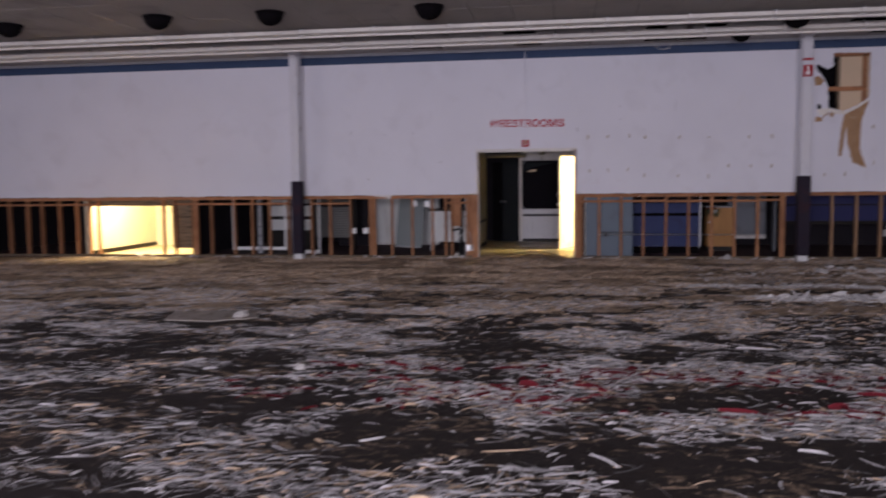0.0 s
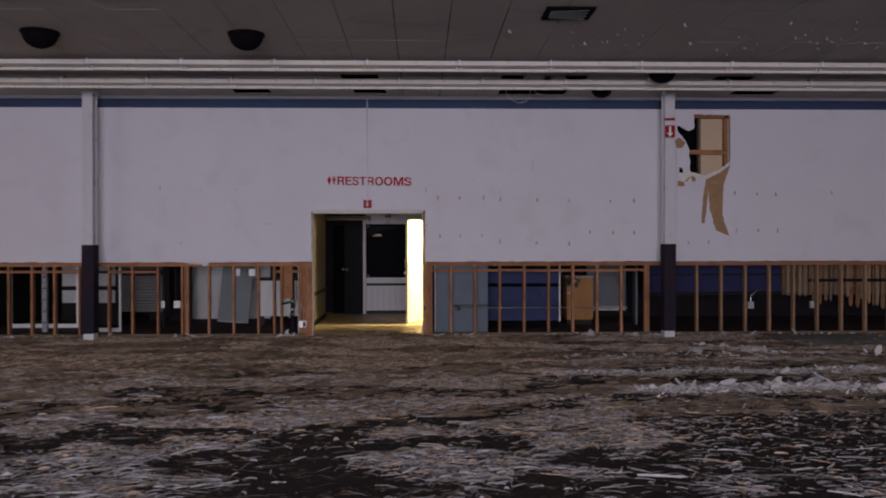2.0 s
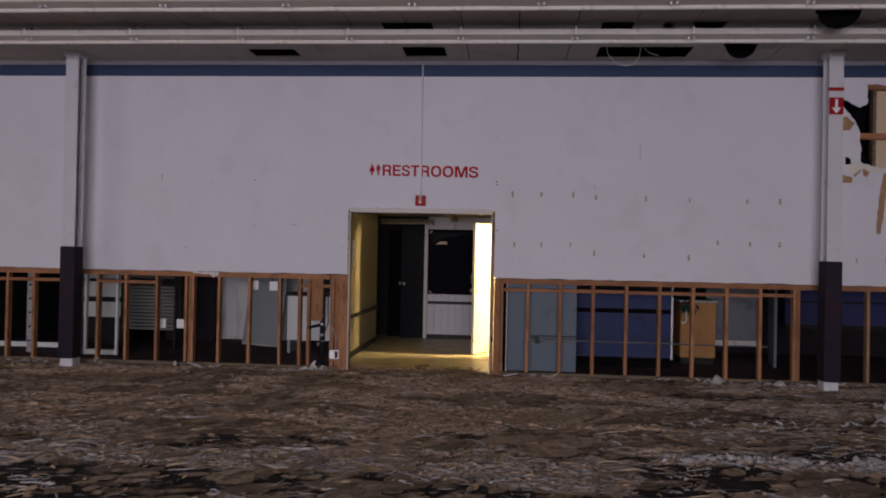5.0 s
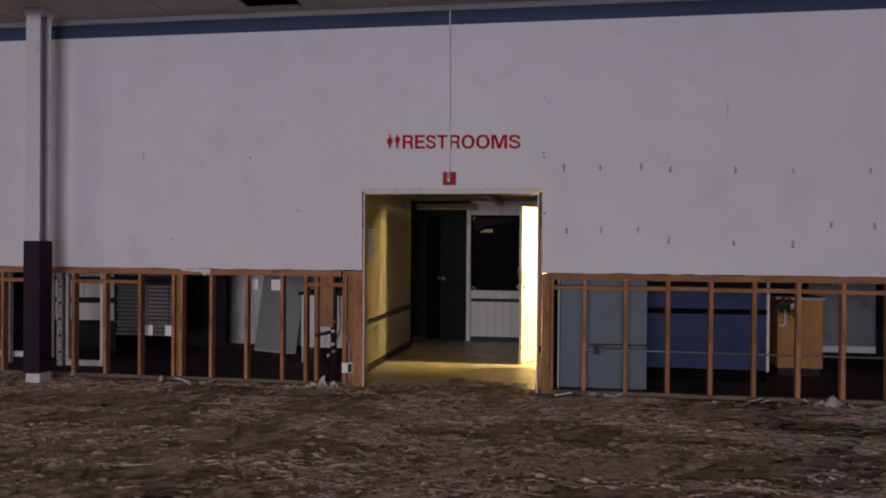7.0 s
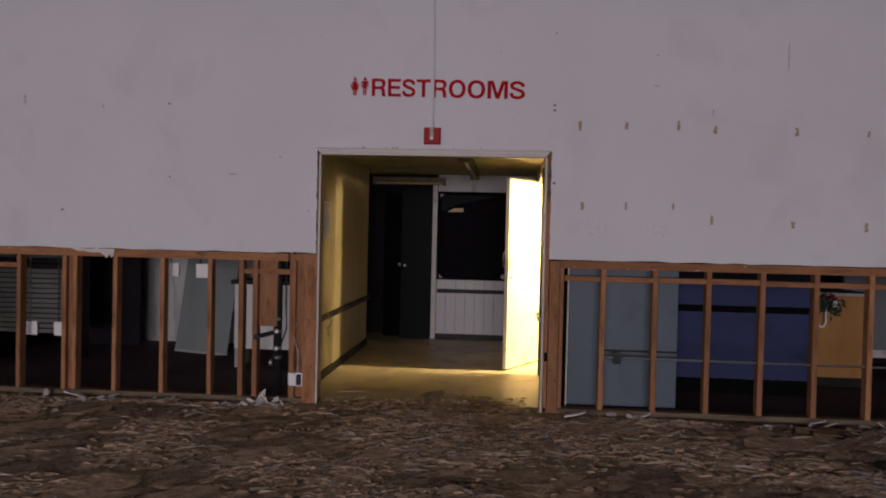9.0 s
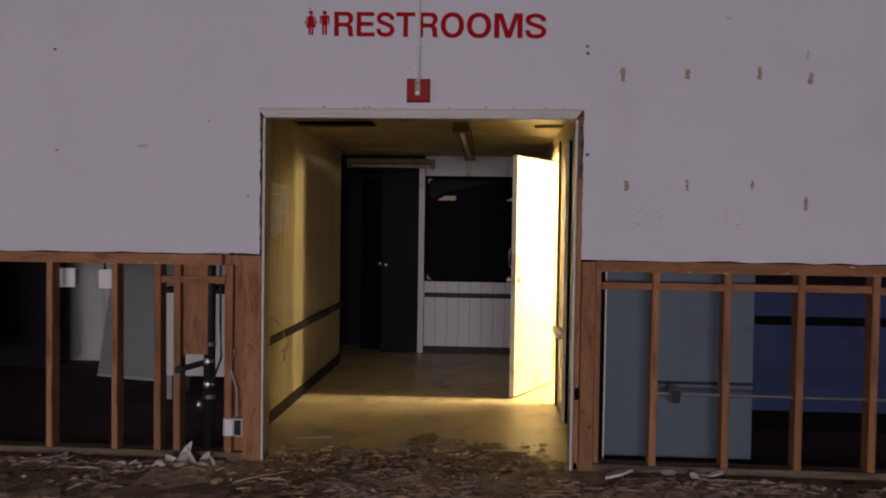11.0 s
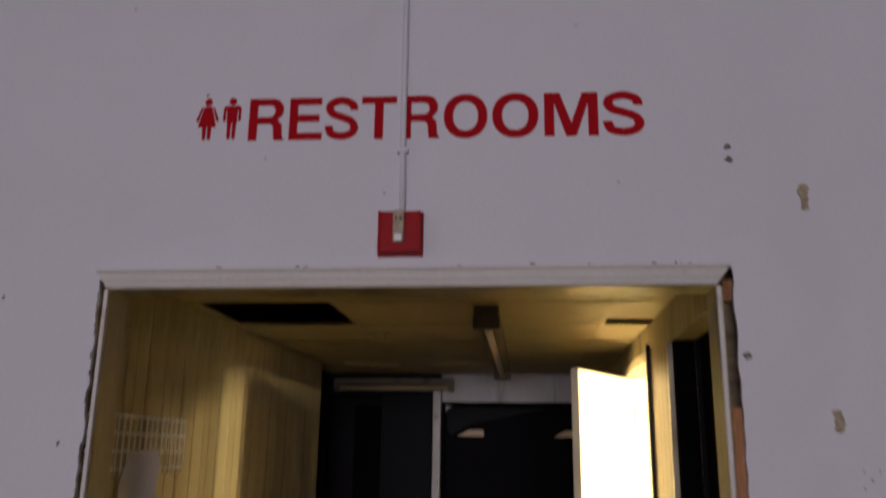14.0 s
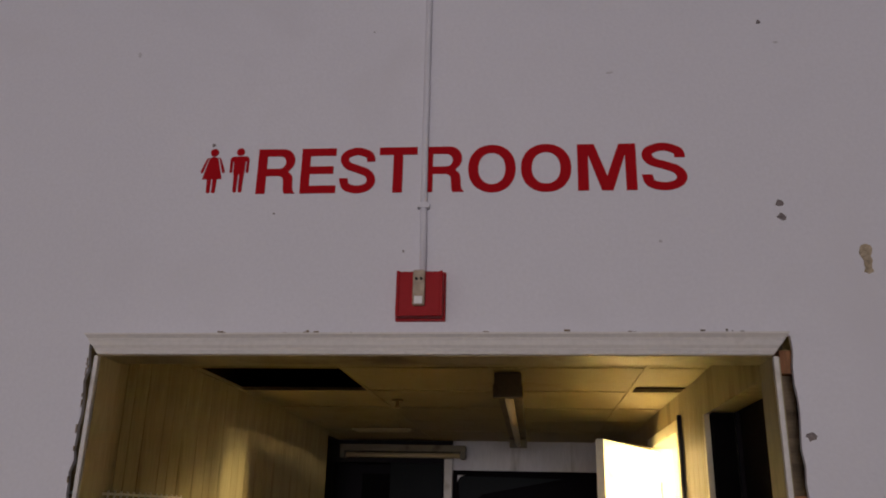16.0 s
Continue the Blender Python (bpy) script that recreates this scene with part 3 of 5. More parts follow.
    v4 = [bm.verts.new(p) for p in ((x - dx, y - dy, H), (x + dx, y + dy, H), (x + dx * 1.6 + 0.02, y + dy + 0.02, H - h), (x - dx * 0.3, y - dy + 0.02, H - h * 0.8))]
    bm.faces.new(v4)
part("specks", bm, M_GREYBAND, pk)

wi = thing("dangling_wire", "thin pale wire looping down from the open ceiling", "wire")
part("loop", tube(bmesh.new(), [(1.46, 15.52, 4.0), (1.47, 15.5, 3.92), (1.54, 15.48, 3.82), (1.65, 15.48, 3.77), (1.77, 15.5, 3.79), (1.84, 15.52, 3.88), (1.86, 15.55, 4.0)], 0.0045, 6), M_STRIP, wi)
part("tail", tube(bmesh.new(), [(1.9, 15.55, 4.0), (1.95, 15.5, 3.93), (2.05, 15.5, 3.90)], 0.0045, 6), M_STRIP, wi)

# ---- on the north wall ----


FALL = 0.014
SPANS = (("R", 0, 0.095), ("E", 0.107, 0.193), ("S", 0.2, 0.288), ("T", 0.295, 0.385), ("R", 0.4, 0.495), ("O", 0.505, 0.615), ("O", 0.627, 0.742), ("M", 0.756, 0.888), ("S", 0.899, 1.0))
sg = thing("restrooms_sign", "red stick-on RESTROOMS lettering with two figure symbols on the wall", "sign")


def arc(cx, cz, rx, rz, a0, a1, n=10):
    return [(cx + rx * math.cos(radians(a0 + (a1 - a0) * k / n)), cz + rz * math.sin(radians(a0 + (a1 - a0) * k / n))) for k in range(n + 1)]


def oval(cx, cz, rx, rz, p, n=40):
    """A rounded-square oval, as in the O of a bold grotesque face."""
    out = []
    for k in range(n):
        c, d = math.cos(2 * math.pi * k / n), math.sin(2 * math.pi * k / n)
        out.append((cx + rx * math.copysign(abs(c) ** (2 / p), c), cz + rz * math.copysign(abs(d) ** (2 / p), d)))
    return out


def ess():
    """The S: a stroke of its own width along a double bend."""
    mid = [(0.855, 0.69), (0.80, 0.835), (0.50, 0.925), (0.21, 0.86), (0.135, 0.735), (0.24, 0.605), (0.50, 0.525), (0.77, 0.43), (0.875, 0.275), (0.77, 0.13), (0.49, 0.073), (0.20, 0.14), (0.115, 0.325)]
    ext = [mid[0]] + mid + [mid[-1]]
    path = []
    for a, b, c, d in zip(ext, ext[1:], ext[2:], ext[3:]):
        for k in range(6):
            t = k / 6
            path.append(tuple(0.5 * (2 * q + (r - p) * t + (2 * p - 5 * q + 4 * r - e) * t * t + (3 * q - p - 3 * r + e) * t ** 3) for p, q, r, e in zip(a, b, c, d)))
    path.append(mid[-1])
    one, two = [], []
    for k, (x, z) in enumerate(path):
        (xa, za), (xb, zb) = path[max(k - 1, 0)], path[min(k + 1, len(path) - 1)]
        dx, dz = xb - xa, zb - za
        if k in (0, len(path) - 1):
            dx, dz = 0.0, 1.0
        h = math.hypot(dx, dz)
        one.append((x - dz / h * 0.115, z + dx / h * 0.083))
        two.append((x + dz / h * 0.115, z - dx / h * 0.083))
    return one + two[::-1]


GLYPHS = {
    "E": ([(0, 0), (0, 1), (0.97, 1), (0.97, 0.835), (0.25, 0.835), (0.25, 0.595), (0.91, 0.595), (0.91, 0.43), (0.25, 0.43), (0.25, 0.165), (1, 0.165), (1, 0)], ()),
    "T": ([(0.375, 0), (0.375, 0.835), (0, 0.835), (0, 1), (1, 1), (1, 0.835), (0.625, 0.835), (0.625, 0)], ()),
    "M": ([(0, 0), (0, 1), (0.29, 1), (0.5, 0.31), (0.71, 1), (1, 1), (1, 0), (0.815, 0), (0.815, 0.77), (0.595, 0), (0.405, 0), (0.185, 0.77), (0.185, 0)], ()),
    "O": (oval(0.5, 0.5, 0.5, 0.52, 2.15), (oval(0.5, 0.5, 0.285, 0.345, 2.15),)),
    "S": (ess(), ()),
    "R": ([(0, 0), (0, 1)] + arc(0.64, 0.735, 0.315, 0.265, 90, -35, 12) + [(0.80, 0.495)] + arc(0.72, 0.32, 0.2, 0.16, 62, 5, 6) + [(0.93, 0.14), (0.955, 0.05), (1.0, 0.02), (1.0, 0), (0.73, 0), (0.70, 0.06), (0.69, 0.2)] + arc(0.55, 0.27, 0.135, 0.125, 10, 90, 6) + [(0.235, 0.395), (0.235, 0)],
          ([(0.235, 0.555), (0.235, 0.84)] + arc(0.57, 0.6975, 0.155, 0.1425, 90, -90, 10),)),
}


def letter(body, f0, f1, x0, x1, z0, z1, y):
    """One bold capital cut from red film, in its own span of the line."""
    w = (f1 - f0) * (x1 - x0)

    def place(p):
        x = x0 + f0 * (x1 - x0) + p[0] * w
        return x, z0 + p[1] * (z1 - z0) - FALL * (x - x0) / (x1 - x0)

    outline, holes_ = GLYPHS[body]
    part("letter", sheet(bmesh.new(), [place(p) for p in outline], y - 0.0015, y + 0.0015, [[place(p) for p in h] for h in holes_]), M_RED, sg)


for body, f0, f1 in SPANS:
    letter(body, f0, f1, -1.286, -0.05, 2.519, 2.661, WY - 0.002)


def symbol(cx, skirt):
    bm = bmesh.new()
    z0, h = 2.524, 0.14
    lathe(bm, [(0.0, 0.0), (0.0125, 0.0), (0.0125, 0.002)], (cx, WY - 0.003, z0 + h - 0.009), "Y", 14)
    y0, y1 = WY - 0.003, WY - 0.001
    if skirt:
        sheet(bm, [(cx - 0.013, z0 + 0.113), (cx, z0 + 0.117), (cx + 0.013, z0 + 0.113), (cx + 0.03, z0 + 0.045), (cx - 0.03, z0 + 0.045)], y0, y1)
        for s in (-1, 1):
            sheet(bm, [(cx + s * 0.0155, z0 + 0.115), (cx + s * 0.022, z0 + 0.11), (cx + s * 0.0375, z0 + 0.07), (cx + s * 0.035, z0 + 0.064), (cx + s * 0.0295, z0 + 0.066)], y0, y1)
    else:
        sheet(bm, [(cx - 0.022, z0 + 0.116), (cx + 0.022, z0 + 0.116), (cx + 0.029, z0 + 0.109), (cx + 0.029, z0 + 0.066), (cx + 0.025, z0 + 0.062), (cx + 0.021, z0 + 0.066), (cx + 0.021, z0 + 0.1), (cx + 0.0175, z0 + 0.1), (cx + 0.0165, z0 + 0.058),
                   (cx - 0.0165, z0 + 0.058), (cx - 0.0175, z0 + 0.1), (cx - 0.021, z0 + 0.1), (cx - 0.021, z0 + 0.066), (cx - 0.025, z0 + 0.062), (cx - 0.029, z0 + 0.066), (cx - 0.029, z0 + 0.109)], y0, y1)
    hip = 0.045 if skirt else 0.058
    for s in (-1, 1):
        sheet(bm, [(cx + s * 0.002, z0 + hip), (cx + s * 0.015, z0 + hip), (cx + s * 0.0135, z0 + 0.003), (cx + s * 0.008, z0), (cx + s * 0.003, z0 + 0.003)], y0, y1)
    part("symbol", bm, M_RED, sg, "red restroom figure symbol")


symbol(-1.424, True)
symbol(-1.343, False)

al = thing("fire_alarm", "square red fire alarm strobe with a clear lens over the doorway", "fire alarm")
al.location = (-0.786, WY, 2.202)
part("housing", box(bmesh.new(), -0.063, 0.063, -0.045, 0.0, -0.063, 0.063, bevel=0.006), M_REDBOX, al)
part("back_plate", box(bmesh.new(), -0.068, 0.068, -0.012, 0.0, -0.068, 0.068), M_REDBOX, al)
for xa, xb, za, zb in ((-0.063, -0.055, -0.063, 0.063), (0.055, 0.063, -0.063, 0.063), (-0.055, 0.055, -0.063, -0.053)):
    part("rim", box(bmesh.new(), xa, xb, -0.049, -0.044, za, zb, bevel=0.0015), M_REDBOX, al)
part("lens", box(bmesh.new(), -0.0165, 0.0165, -0.062, -0.0445, -0.036, 0.062, bevel=0.004), M_LENS, al, "yellowed strobe lens")
part("flash_tube", box(bmesh.new(), -0.011, 0.011, -0.0645, -0.0615, -0.033, -0.012, bevel=0.001), M_WHITE, al, "bright white flash tube")
part("screw", lathe(bmesh.new(), [(0.004, 0), (0.004, -0.004)], (-0.006, -0.0615, 0.036), "Y", 8), M_DARKTRIM, al)
part("screw", lathe(bmesh.new(), [(0.004, 0), (0.004, -0.004)], (0.007, -0.0615, 0.036), "Y", 8), M_DARKTRIM, al)
cd = thing("wall_conduit", "thin painted surface conduit running up the wall", "conduit")
part("raceway", tube(bmesh.new(), [(-0.782, WY - 0.011, 2.265), (-0.786, WY - 0.011, 2.46), (-0.790, WY - 0.011, 3.955)], 0.0095, 10), M_WALL, cd, "", True)
part("clip", box(bmesh.new(), -0.803, -0.769, WY - 0.022, WY - 0.0005, 2.46, 2.475), M_WALL, cd)


def mark(x, z, w, h):
    m = structure("wall_scar", sheet(bmesh.new(), ragged([(x - w / 2, z - h / 2), (x + w / 2, z - h / 2), (x + w / 2, z + h / 2), (x - w / 2, z + h / 2)], 0.009, 0.0065, rng), WY - 0.0025, WY - 0.0005), M_SCAR, "brown glue scar on the drywall", "wall scar")
    m["kind"] = ""
    del m["kind"]
    m["group"] = "scars on the wall"


M_PIN = mat("pinhole_red", (0.42, 0.24, 0.26), 0.8, 0.2, 30, 200, 0.0)
M_SCAR = mat("glue_scar", (0.41, 0.335, 0.24), 0.9, 0.45, 40, 200, 0.4, tint=(0.19, 0.14, 0.09), stain=0.35)
for x, z in ((0.39, 2.30), (0.755, 2.305), (1.155, 2.31), (1.44, 2.28), (2.06, 2.27), (2.60, 2.26), (0.42, 1.665), (0.765, 1.67), (1.13, 1.675), (1.43, 1.575), (2.05, 1.55), (2.60, 1.54), (3.30, 2.25), (3.70, 2.255), (3.34, 1.72), (3.70, 1.715), (2.95, 1.73), (5.42, 2.39), (5.80, 2.37), (6.12, 2.36), (7.08, 2.39), (4.62, 1.545), (4.97, 1.55), (5.45, 1.75), (5.82, 1.75), (6.15, 1.75)):
    mark(x, z, 0.02 + rng.uniform(-0.005, 0.008), 0.066 + rng.uniform(-0.016, 0.014))
M_SMUDGE = mat("grey_smudge", (0.5, 0.485, 0.51), 0.8, 0.2, 30, 120, 0.1)
M_POCK = mat("dark_pock", (0.2, 0.17, 0.17), 0.9, 0.4, 40, 200, 0.4)
for x, z, r_ in ((0.185, 2.46, 0.012), (0.187, 2.42, 0.013), (0.195, 1.841, 0.013), (0.185, 3.031, 0.008), (-1.225, 2.456, 0.004), (-0.841, 2.336, 0.004), (-2.03, 2.02, 0.007), (-1.79, 1.58, 0.007), (0.98, 2.86, 0.006), (-1.43, 2.68, 0.006), (-2.96, 1.84, 0.01), (-2.97, 2.44, 0.012), (-3.88, 1.55, 0.012)):
    outline = [(x + r_ * rng.uniform(0.5, 1.2) * math.cos(a), z + r_ * rng.uniform(0.5, 1.1) * math.sin(a)) for a in (math.pi * k / 5 for k in range(10))]
    tagged(mesh_ob("wall_pock", sheet(bmesh.new(), outline, WY - 0.002, WY - 0.0005), M_POCK), "small dark pock knocked into the drywall", "wall pock", "pocks in the wall")
for x, z, w, h in ((-4.22, 2.46, 0.03, 0.11), (-3.54, 2.42, 0.02, 0.044), (-2.43, 1.87, 0.1, 0.026), (0.98, 2.62, 0.05, 0.02), (1.98, 2.86, 0.02, 0.32), (1.42, 2.41, 0.018, 0.07), (-0.25, 2.88, 0.022, 0.01), (0.226, 2.961, 0.02, 0.008), (-0.135, 2.356, 0.012, 0.01), (-0.957, 3.052, 0.008, 0.008), (-1.711, 3.005, 0.012, 0.02)):
    outline = [(x + w * 0.5 * rng.uniform(0.45, 1.1) * math.cos(a), z + h * 0.5 * rng.uniform(0.45, 1.1) * math.sin(a)) for a in (math.pi * k / 9 for k in range(18))]
    tagged(mesh_ob("wall_smudge", sheet(bmesh.new(), outline, WY - 0.0015, WY - 0.0005), M_SMUDGE), "faint grey scuff on the lilac-white drywall", "smudge", "scuffs on the wall")

bm = bmesh.new()
for cx in (0.46, 0.92):
    for i in range(26):
        x, z = cx + 0.17 * rng.random(), 1.425 + 0.022 * rng.randrange(0, 6) + rng.uniform(-0.003, 0.003)
        box(bm, x - 0.0025, x + 0.0025, WY - 0.002, WY - 0.0005, z - 0.0025, z + 0.0025)
tagged(mesh_ob("pinholes", bm, M_PIN), "clusters of tiny red-brown pinholes in the drywall", "pinholes", kind="stuff")

# torn hole: what shows inside, and the bared paper below it
tw = thing("torn_wall_cavity", "wood-framed wall cavity with cream backing behind the torn drywall", "wall cavity")
part("backing", boxes((4.86, 5.4, SY1, SY1 + 0.012, 2.6, 3.8)), M_CREAM, tw, "cream backing board")
# black sheet in place of the shade deep in the cavity
part("cavity_back", boxes((4.3, 4.855, SY1 + 0.25, SY1 + 0.26, 2.5, 3.8)), M_BLACK, tw, "black sheet for the shade in the open cavity")
part("stud", box(bmesh.new(), 5.245, 5.30, SY0 + 0.002, SY1 - 0.002, 2.5, 3.78), M_STUD, tw)
part("stud", box(bmesh.new(), 4.82, 4.859, SY0 + 0.05, SY1 + 0.05, 2.5, 3.78), M_DIRTY_WOOD, tw)
part("noggin", box(bmesh.new(), 4.55, 5.30, SY0 - 0.006, SY0 + 0.04, 3.04, 3.115), M_PLATE, tw)
part("noggin", box(bmesh.new(), 4.68, 5.34, SY0 + 0.002, SY1 - 0.004, 3.655, 3.73), M_PLATE, tw)
tp = thing("torn_paper_patch", "bared brown drywall paper in ragged tongues below the torn hole", "torn paper")
part("tongue", sheet(bmesh.new(), ragged([(4.93, 2.63), (5.16, 2.76), (5.335, 2.87), (5.22, 2.48), (5.20, 2.02), (5.32, 1.65), (5.09, 1.77), (4.99, 2.1), (4.965, 2.42), (4.90, 1.87), (4.85, 1.88), (4.87, 2.25)], 0.05, 0.010, rng), WY - 0.003, WY - 0.0005), M_PAPER, tp)
for pts in ([(4.40, 3.28), (4.47, 3.32), (4.58, 3.24), (4.52, 3.15), (4.42, 3.15)], [(4.50, 2.66), (4.57, 2.72), (4.66, 2.67), (4.59, 2.57)], [(4.44, 2.60), (4.56, 2.56), (4.55, 2.50), (4.44, 2.50)], [(4.68, 2.68), (4.76, 2.64), (4.73, 2.57), (4.68, 2.60)]):
    part("scrap", sheet(bmesh.new(), ragged(pts, 0.04, 0.008, rng), WY - 0.003, WY - 0.0005), M_PAPER, tp)
part("gypsum_edge", sheet(bmesh.new(), ragged([(4.46, 2.72), (4.66, 2.74), (4.80, 2.70), (4.95, 2.665), (5.17, 2.785), (5.34, 2.90), (5.33, 2.86), (5.17, 2.74), (4.94, 2.62), (4.78, 2.63), (4.66, 2.69), (4.58, 2.60), (4.48, 2.63)], 0.03, 0.008, rng), WY - 0.0045, WY - 0.001), M_GYPSUM, tp)

# torn paper under the cut, nail marks on the framing, shards at the pipe
fp = thing("torn_paper_flap", "ragged white drywall paper hanging under the cut line", "torn paper")
part("flap", sheet(bmesh.new(), ragged([(-3.80, 1.23), (-3.72, 1.205), (-3.55, 1.20), (-3.49, 1.15), (-3.465, 1.19), (-3.445, 1.155), (-3.42, 1.23)], 0.03, 0.006, rng), WY - 0.004, WY - 0.002), M_CASING, fp)
r6 = random.Random(51)
bm = bmesh.new()
for i in range(24):
    x = r6.choice([r6.uniform(OR + 0.06, OR + 0.125), r6.uniform(OL - 0.12, OL - 0.03)])
    z, w = r6.uniform(0.06, CUT - 0.03), r6.uniform(0.002, 0.006)
    box(bm, x - w, x + w, SY0 - 0.0055, SY0 - 0.0045, z - w * 1.5, z + w * 1.5)
tagged(mesh_ob("nail_marks", bm, M_DIRTY_WOOD), "dark nail holes and knots in the framing boards", "nail marks", kind="stuff")
for i, (x, h, a, tilt) in enumerate(((-2.16, 0.14, 20, 25), (-2.09, 0.10, -30, -18), (-2.03, 0.07, 50, 30), (-2.21, 0.06, 10, -35))):
    sd = thing("plaster_shard", "curled white shard of plaster leaning at the pipe's foot", "rubble", "white plaster shards")
    part("shard", sheet(bmesh.new(), ragged([(-0.03, 0), (0.035, 0), (0.02, h * 0.6), (0.0, h), (-0.02, h * 0.7)], 0.02, 0.004, rng), -0.004, 0.004), M_GYPSUM, sd)
    sd.matrix_basis = pose(x, WY - 0.06 - 0.02 * (i % 2), 0.002, 12, tilt, a)

bm = bmesh.new()
for i in range(22):
    east = i % 5 < 3
    x, z = (r6.uniform(OR + 0.14, 4.0), r6.uniform(1.17, 1.222)) if east else (r6.uniform(-4.6, OL - 0.27), r6.uniform(1.17, 1.222))
    w, h = r6.uniform(0.002, 0.022), r6.uniform(0.0015, 0.004)
    z = r6.choice((r6.uniform(1.168, 1.176), r6.uniform(1.214, 1.222)))
    sheet(bm, [(x + w * math.cos(a) * r6.uniform(0.5, 1), z + h * math.sin(a) * r6.uniform(0.5, 1)) for a in (math.pi * k / 4 for k in range(8))], SY0 - 0.0065, SY0 - 0.0045)
tagged(mesh_ob("gypsum_smears", bm, M_GYPSUM), "white gypsum dust and crumbs stuck to the framing", "gypsum", kind="stuff")

# ---- the opening ----
cs = thing("opening_casing", "chipped white moulded casing round the wide opening", "door casing")
bm = bmesh.new()
prof = [(0.0, 0.0), (0.0, -0.012), (0.012, -0.016), (0.02, -0.012), (0.03, -0.018), (0.045, -0.02), (0.055, -0.014), (0.066, -0.024), (0.072, -0.024), (0.072, 0.0)]
prof = [(z * 0.8, d) for z, d in prof]
a = [bm.verts.new((OL - z * 0.75, WY + 0.001 + d, TOP - 0.032 + z)) for z, d in prof]
b = [bm.verts.new((OR + z * 0.75, WY + 0.001 + d, TOP - 0.032 + z)) for z, d in prof]
for i in range(len(prof) - 1):
    bm.faces.new((a[i], b[i], b[i + 1], a[i + 1]))
bm.faces.new(a)
bm.faces.new(b[::-1])
bmesh.ops.recalc_face_normals(bm, faces=bm.faces[:])
part("head_casing", bm, M_CASING, cs, "moulded white head casing")
part("edge_strip", box(bmesh.new(), OL - 0.013, OL, WY - 0.004, WY + 0.012, 0.0, TOP - 0.034, bevel=0.003), M_CASING, cs, "white edge strip")
part("side_jamb", boxes((OL - 0.02, OL, WY + 0.0125, WY + 0.13, 0.0, TOP - 0.034)), M_PANEL, cs, "yellowed jamb board")
part("edge_strip", box(bmesh.new(), OR, OR + 0.013, WY - 0.004, WY + 0.012, 0.0, TOP - 0.034, bevel=0.003), M_CASING, cs, "white edge strip")
part("side_jamb", boxes((OR, OR + 0.02, WY + 0.0125, WY + 0.13, 0.0, TOP - 0.034)), M_PANEL, cs, "yellowed jamb board")
part("head_jamb", boxes((OL, OR, WY + 0.003, WY + 0.13, TOP - 0.034, TOP - 0.012)), M_PANEL, cs)

r5 = random.Random(29)
bm = bmesh.new()
for i in range(24):
    w = r5.uniform(0.003, 0.018)
    x = r5.uniform(OL - 0.05, OR + 0.05)
    z = 2.102 + r5.uniform(-0.004, 0.005)
    box(bm, x, x + w, WY - 0.003, WY - 0.0005, z, z + r5.uniform(0.002, 0.006))
for i in range(14):
    x = OL - 0.031 + r5.uniform(-0.003, 0.003)
    z = r5.uniform(CUT, 2.08)
    box(bm, x, x + r5.uniform(0.002, 0.005), WY - 0.003, WY - 0.0005, z, z + r5.uniform(0.005, 0.03))
tagged(mesh_ob("paint_chips", bm, M_DIRTY_WOOD), "dark chips in the paint along the casing's edge", "paint chips", kind="stuff")

# ---- the corridor behind the opening ----
YB, CZ = 20.5, 2.2
Y0 = WY + 0.13
structure("corridor_floor", boxes((-1.91, OR + 0.2, WY, YB + 0.5, -0.1, 0.004), (-3.1, -1.91, 19.62, YB + 0.5, -0.1, 0.004)), M_VINYLFLOOR, "worn yellowed vinyl corridor floor", "floor")


def panelled(name, horizontal, at, a, b, z0, z1, material, label, board=0.1, back=0.05, face=1, widths=()):
    """A wall of narrow upright boards with recessed grooves: along y at x = at, or along x at y = at."""
    w = thing(name, label, "wall", kind="structure")
    n = max(1, round((b - a) / board))
    cuts = [a + (b - a) * i / n for i in range(n + 1)]
    if widths:
        cuts = [a]
        for wide in itertools.cycle(widths):
            if cuts[-1] + wide > b - 0.05:
                break
            cuts.append(cuts[-1] + wide)
        cuts.append(b)
    made = {}
    for p, q in zip(cuts, cuts[1:]):
        c, wide = (p + q) / 2, round(q - p, 4)
        if wide not in made:
            ob = part("panel_board", box(bmesh.new(), -wide / 2 + 0.0015, wide / 2 - 0.0015, 0, 0.012, z0, z1, bevel=0.002), material, w)
            made[wide] = ob.data
        else:
            ob = new("panel_board", made[wide])
            ob.parent = w
        if horizontal:
            ob.matrix_basis = Matrix.Translation((c, at, 0))
        else:
            ob.matrix_basis = Matrix.Translation((at, c, 0)) @ Matrix.Rotation(radians(90 * face), 4, "Z")
    if horizontal:
        part("wall_core", boxes((a, b, at + 0.012, at + back, z0, z1)), M_BACK, w)
    else:
        part("wall_core", boxes((at - back * face if face > 0 else at + 0.012, at - 0.012 if face > 0 else at + back, a, b, z0, z1)), M_BACK, w)
    return w


LX, RX = -1.90, 0.19
panelled("wall_corridor_west", False, LX, Y0 + 0.002, 19.70, 0.0, CZ, M_PANEL, "yellowed groove-panelled corridor wall", face=1, widths=(0.08, 0.1, 0.15, 0.12, 0.07, 0.1, 0.16))
tagged(mesh_ob("baseboard_west", box(bmesh.new(), LX + 0.001, LX + 0.014, Y0, 19.70, 0.004, 0.09, bevel=0.002), M_DARKTRIM), "dark baseboard along the panelled wall", "baseboard", kind="structure")
panelled("wall_corridor_east", False, RX, 17.40, 17.93, 0.0, CZ, M_PANEL, "yellowed groove-panelled pier between two doorways", face=-1)
panelled("wall_corridor_east_end", False, RX, 18.99, YB, 0.0, CZ, M_PANEL, "groove-panelled end of the corridor wall", face=-1)
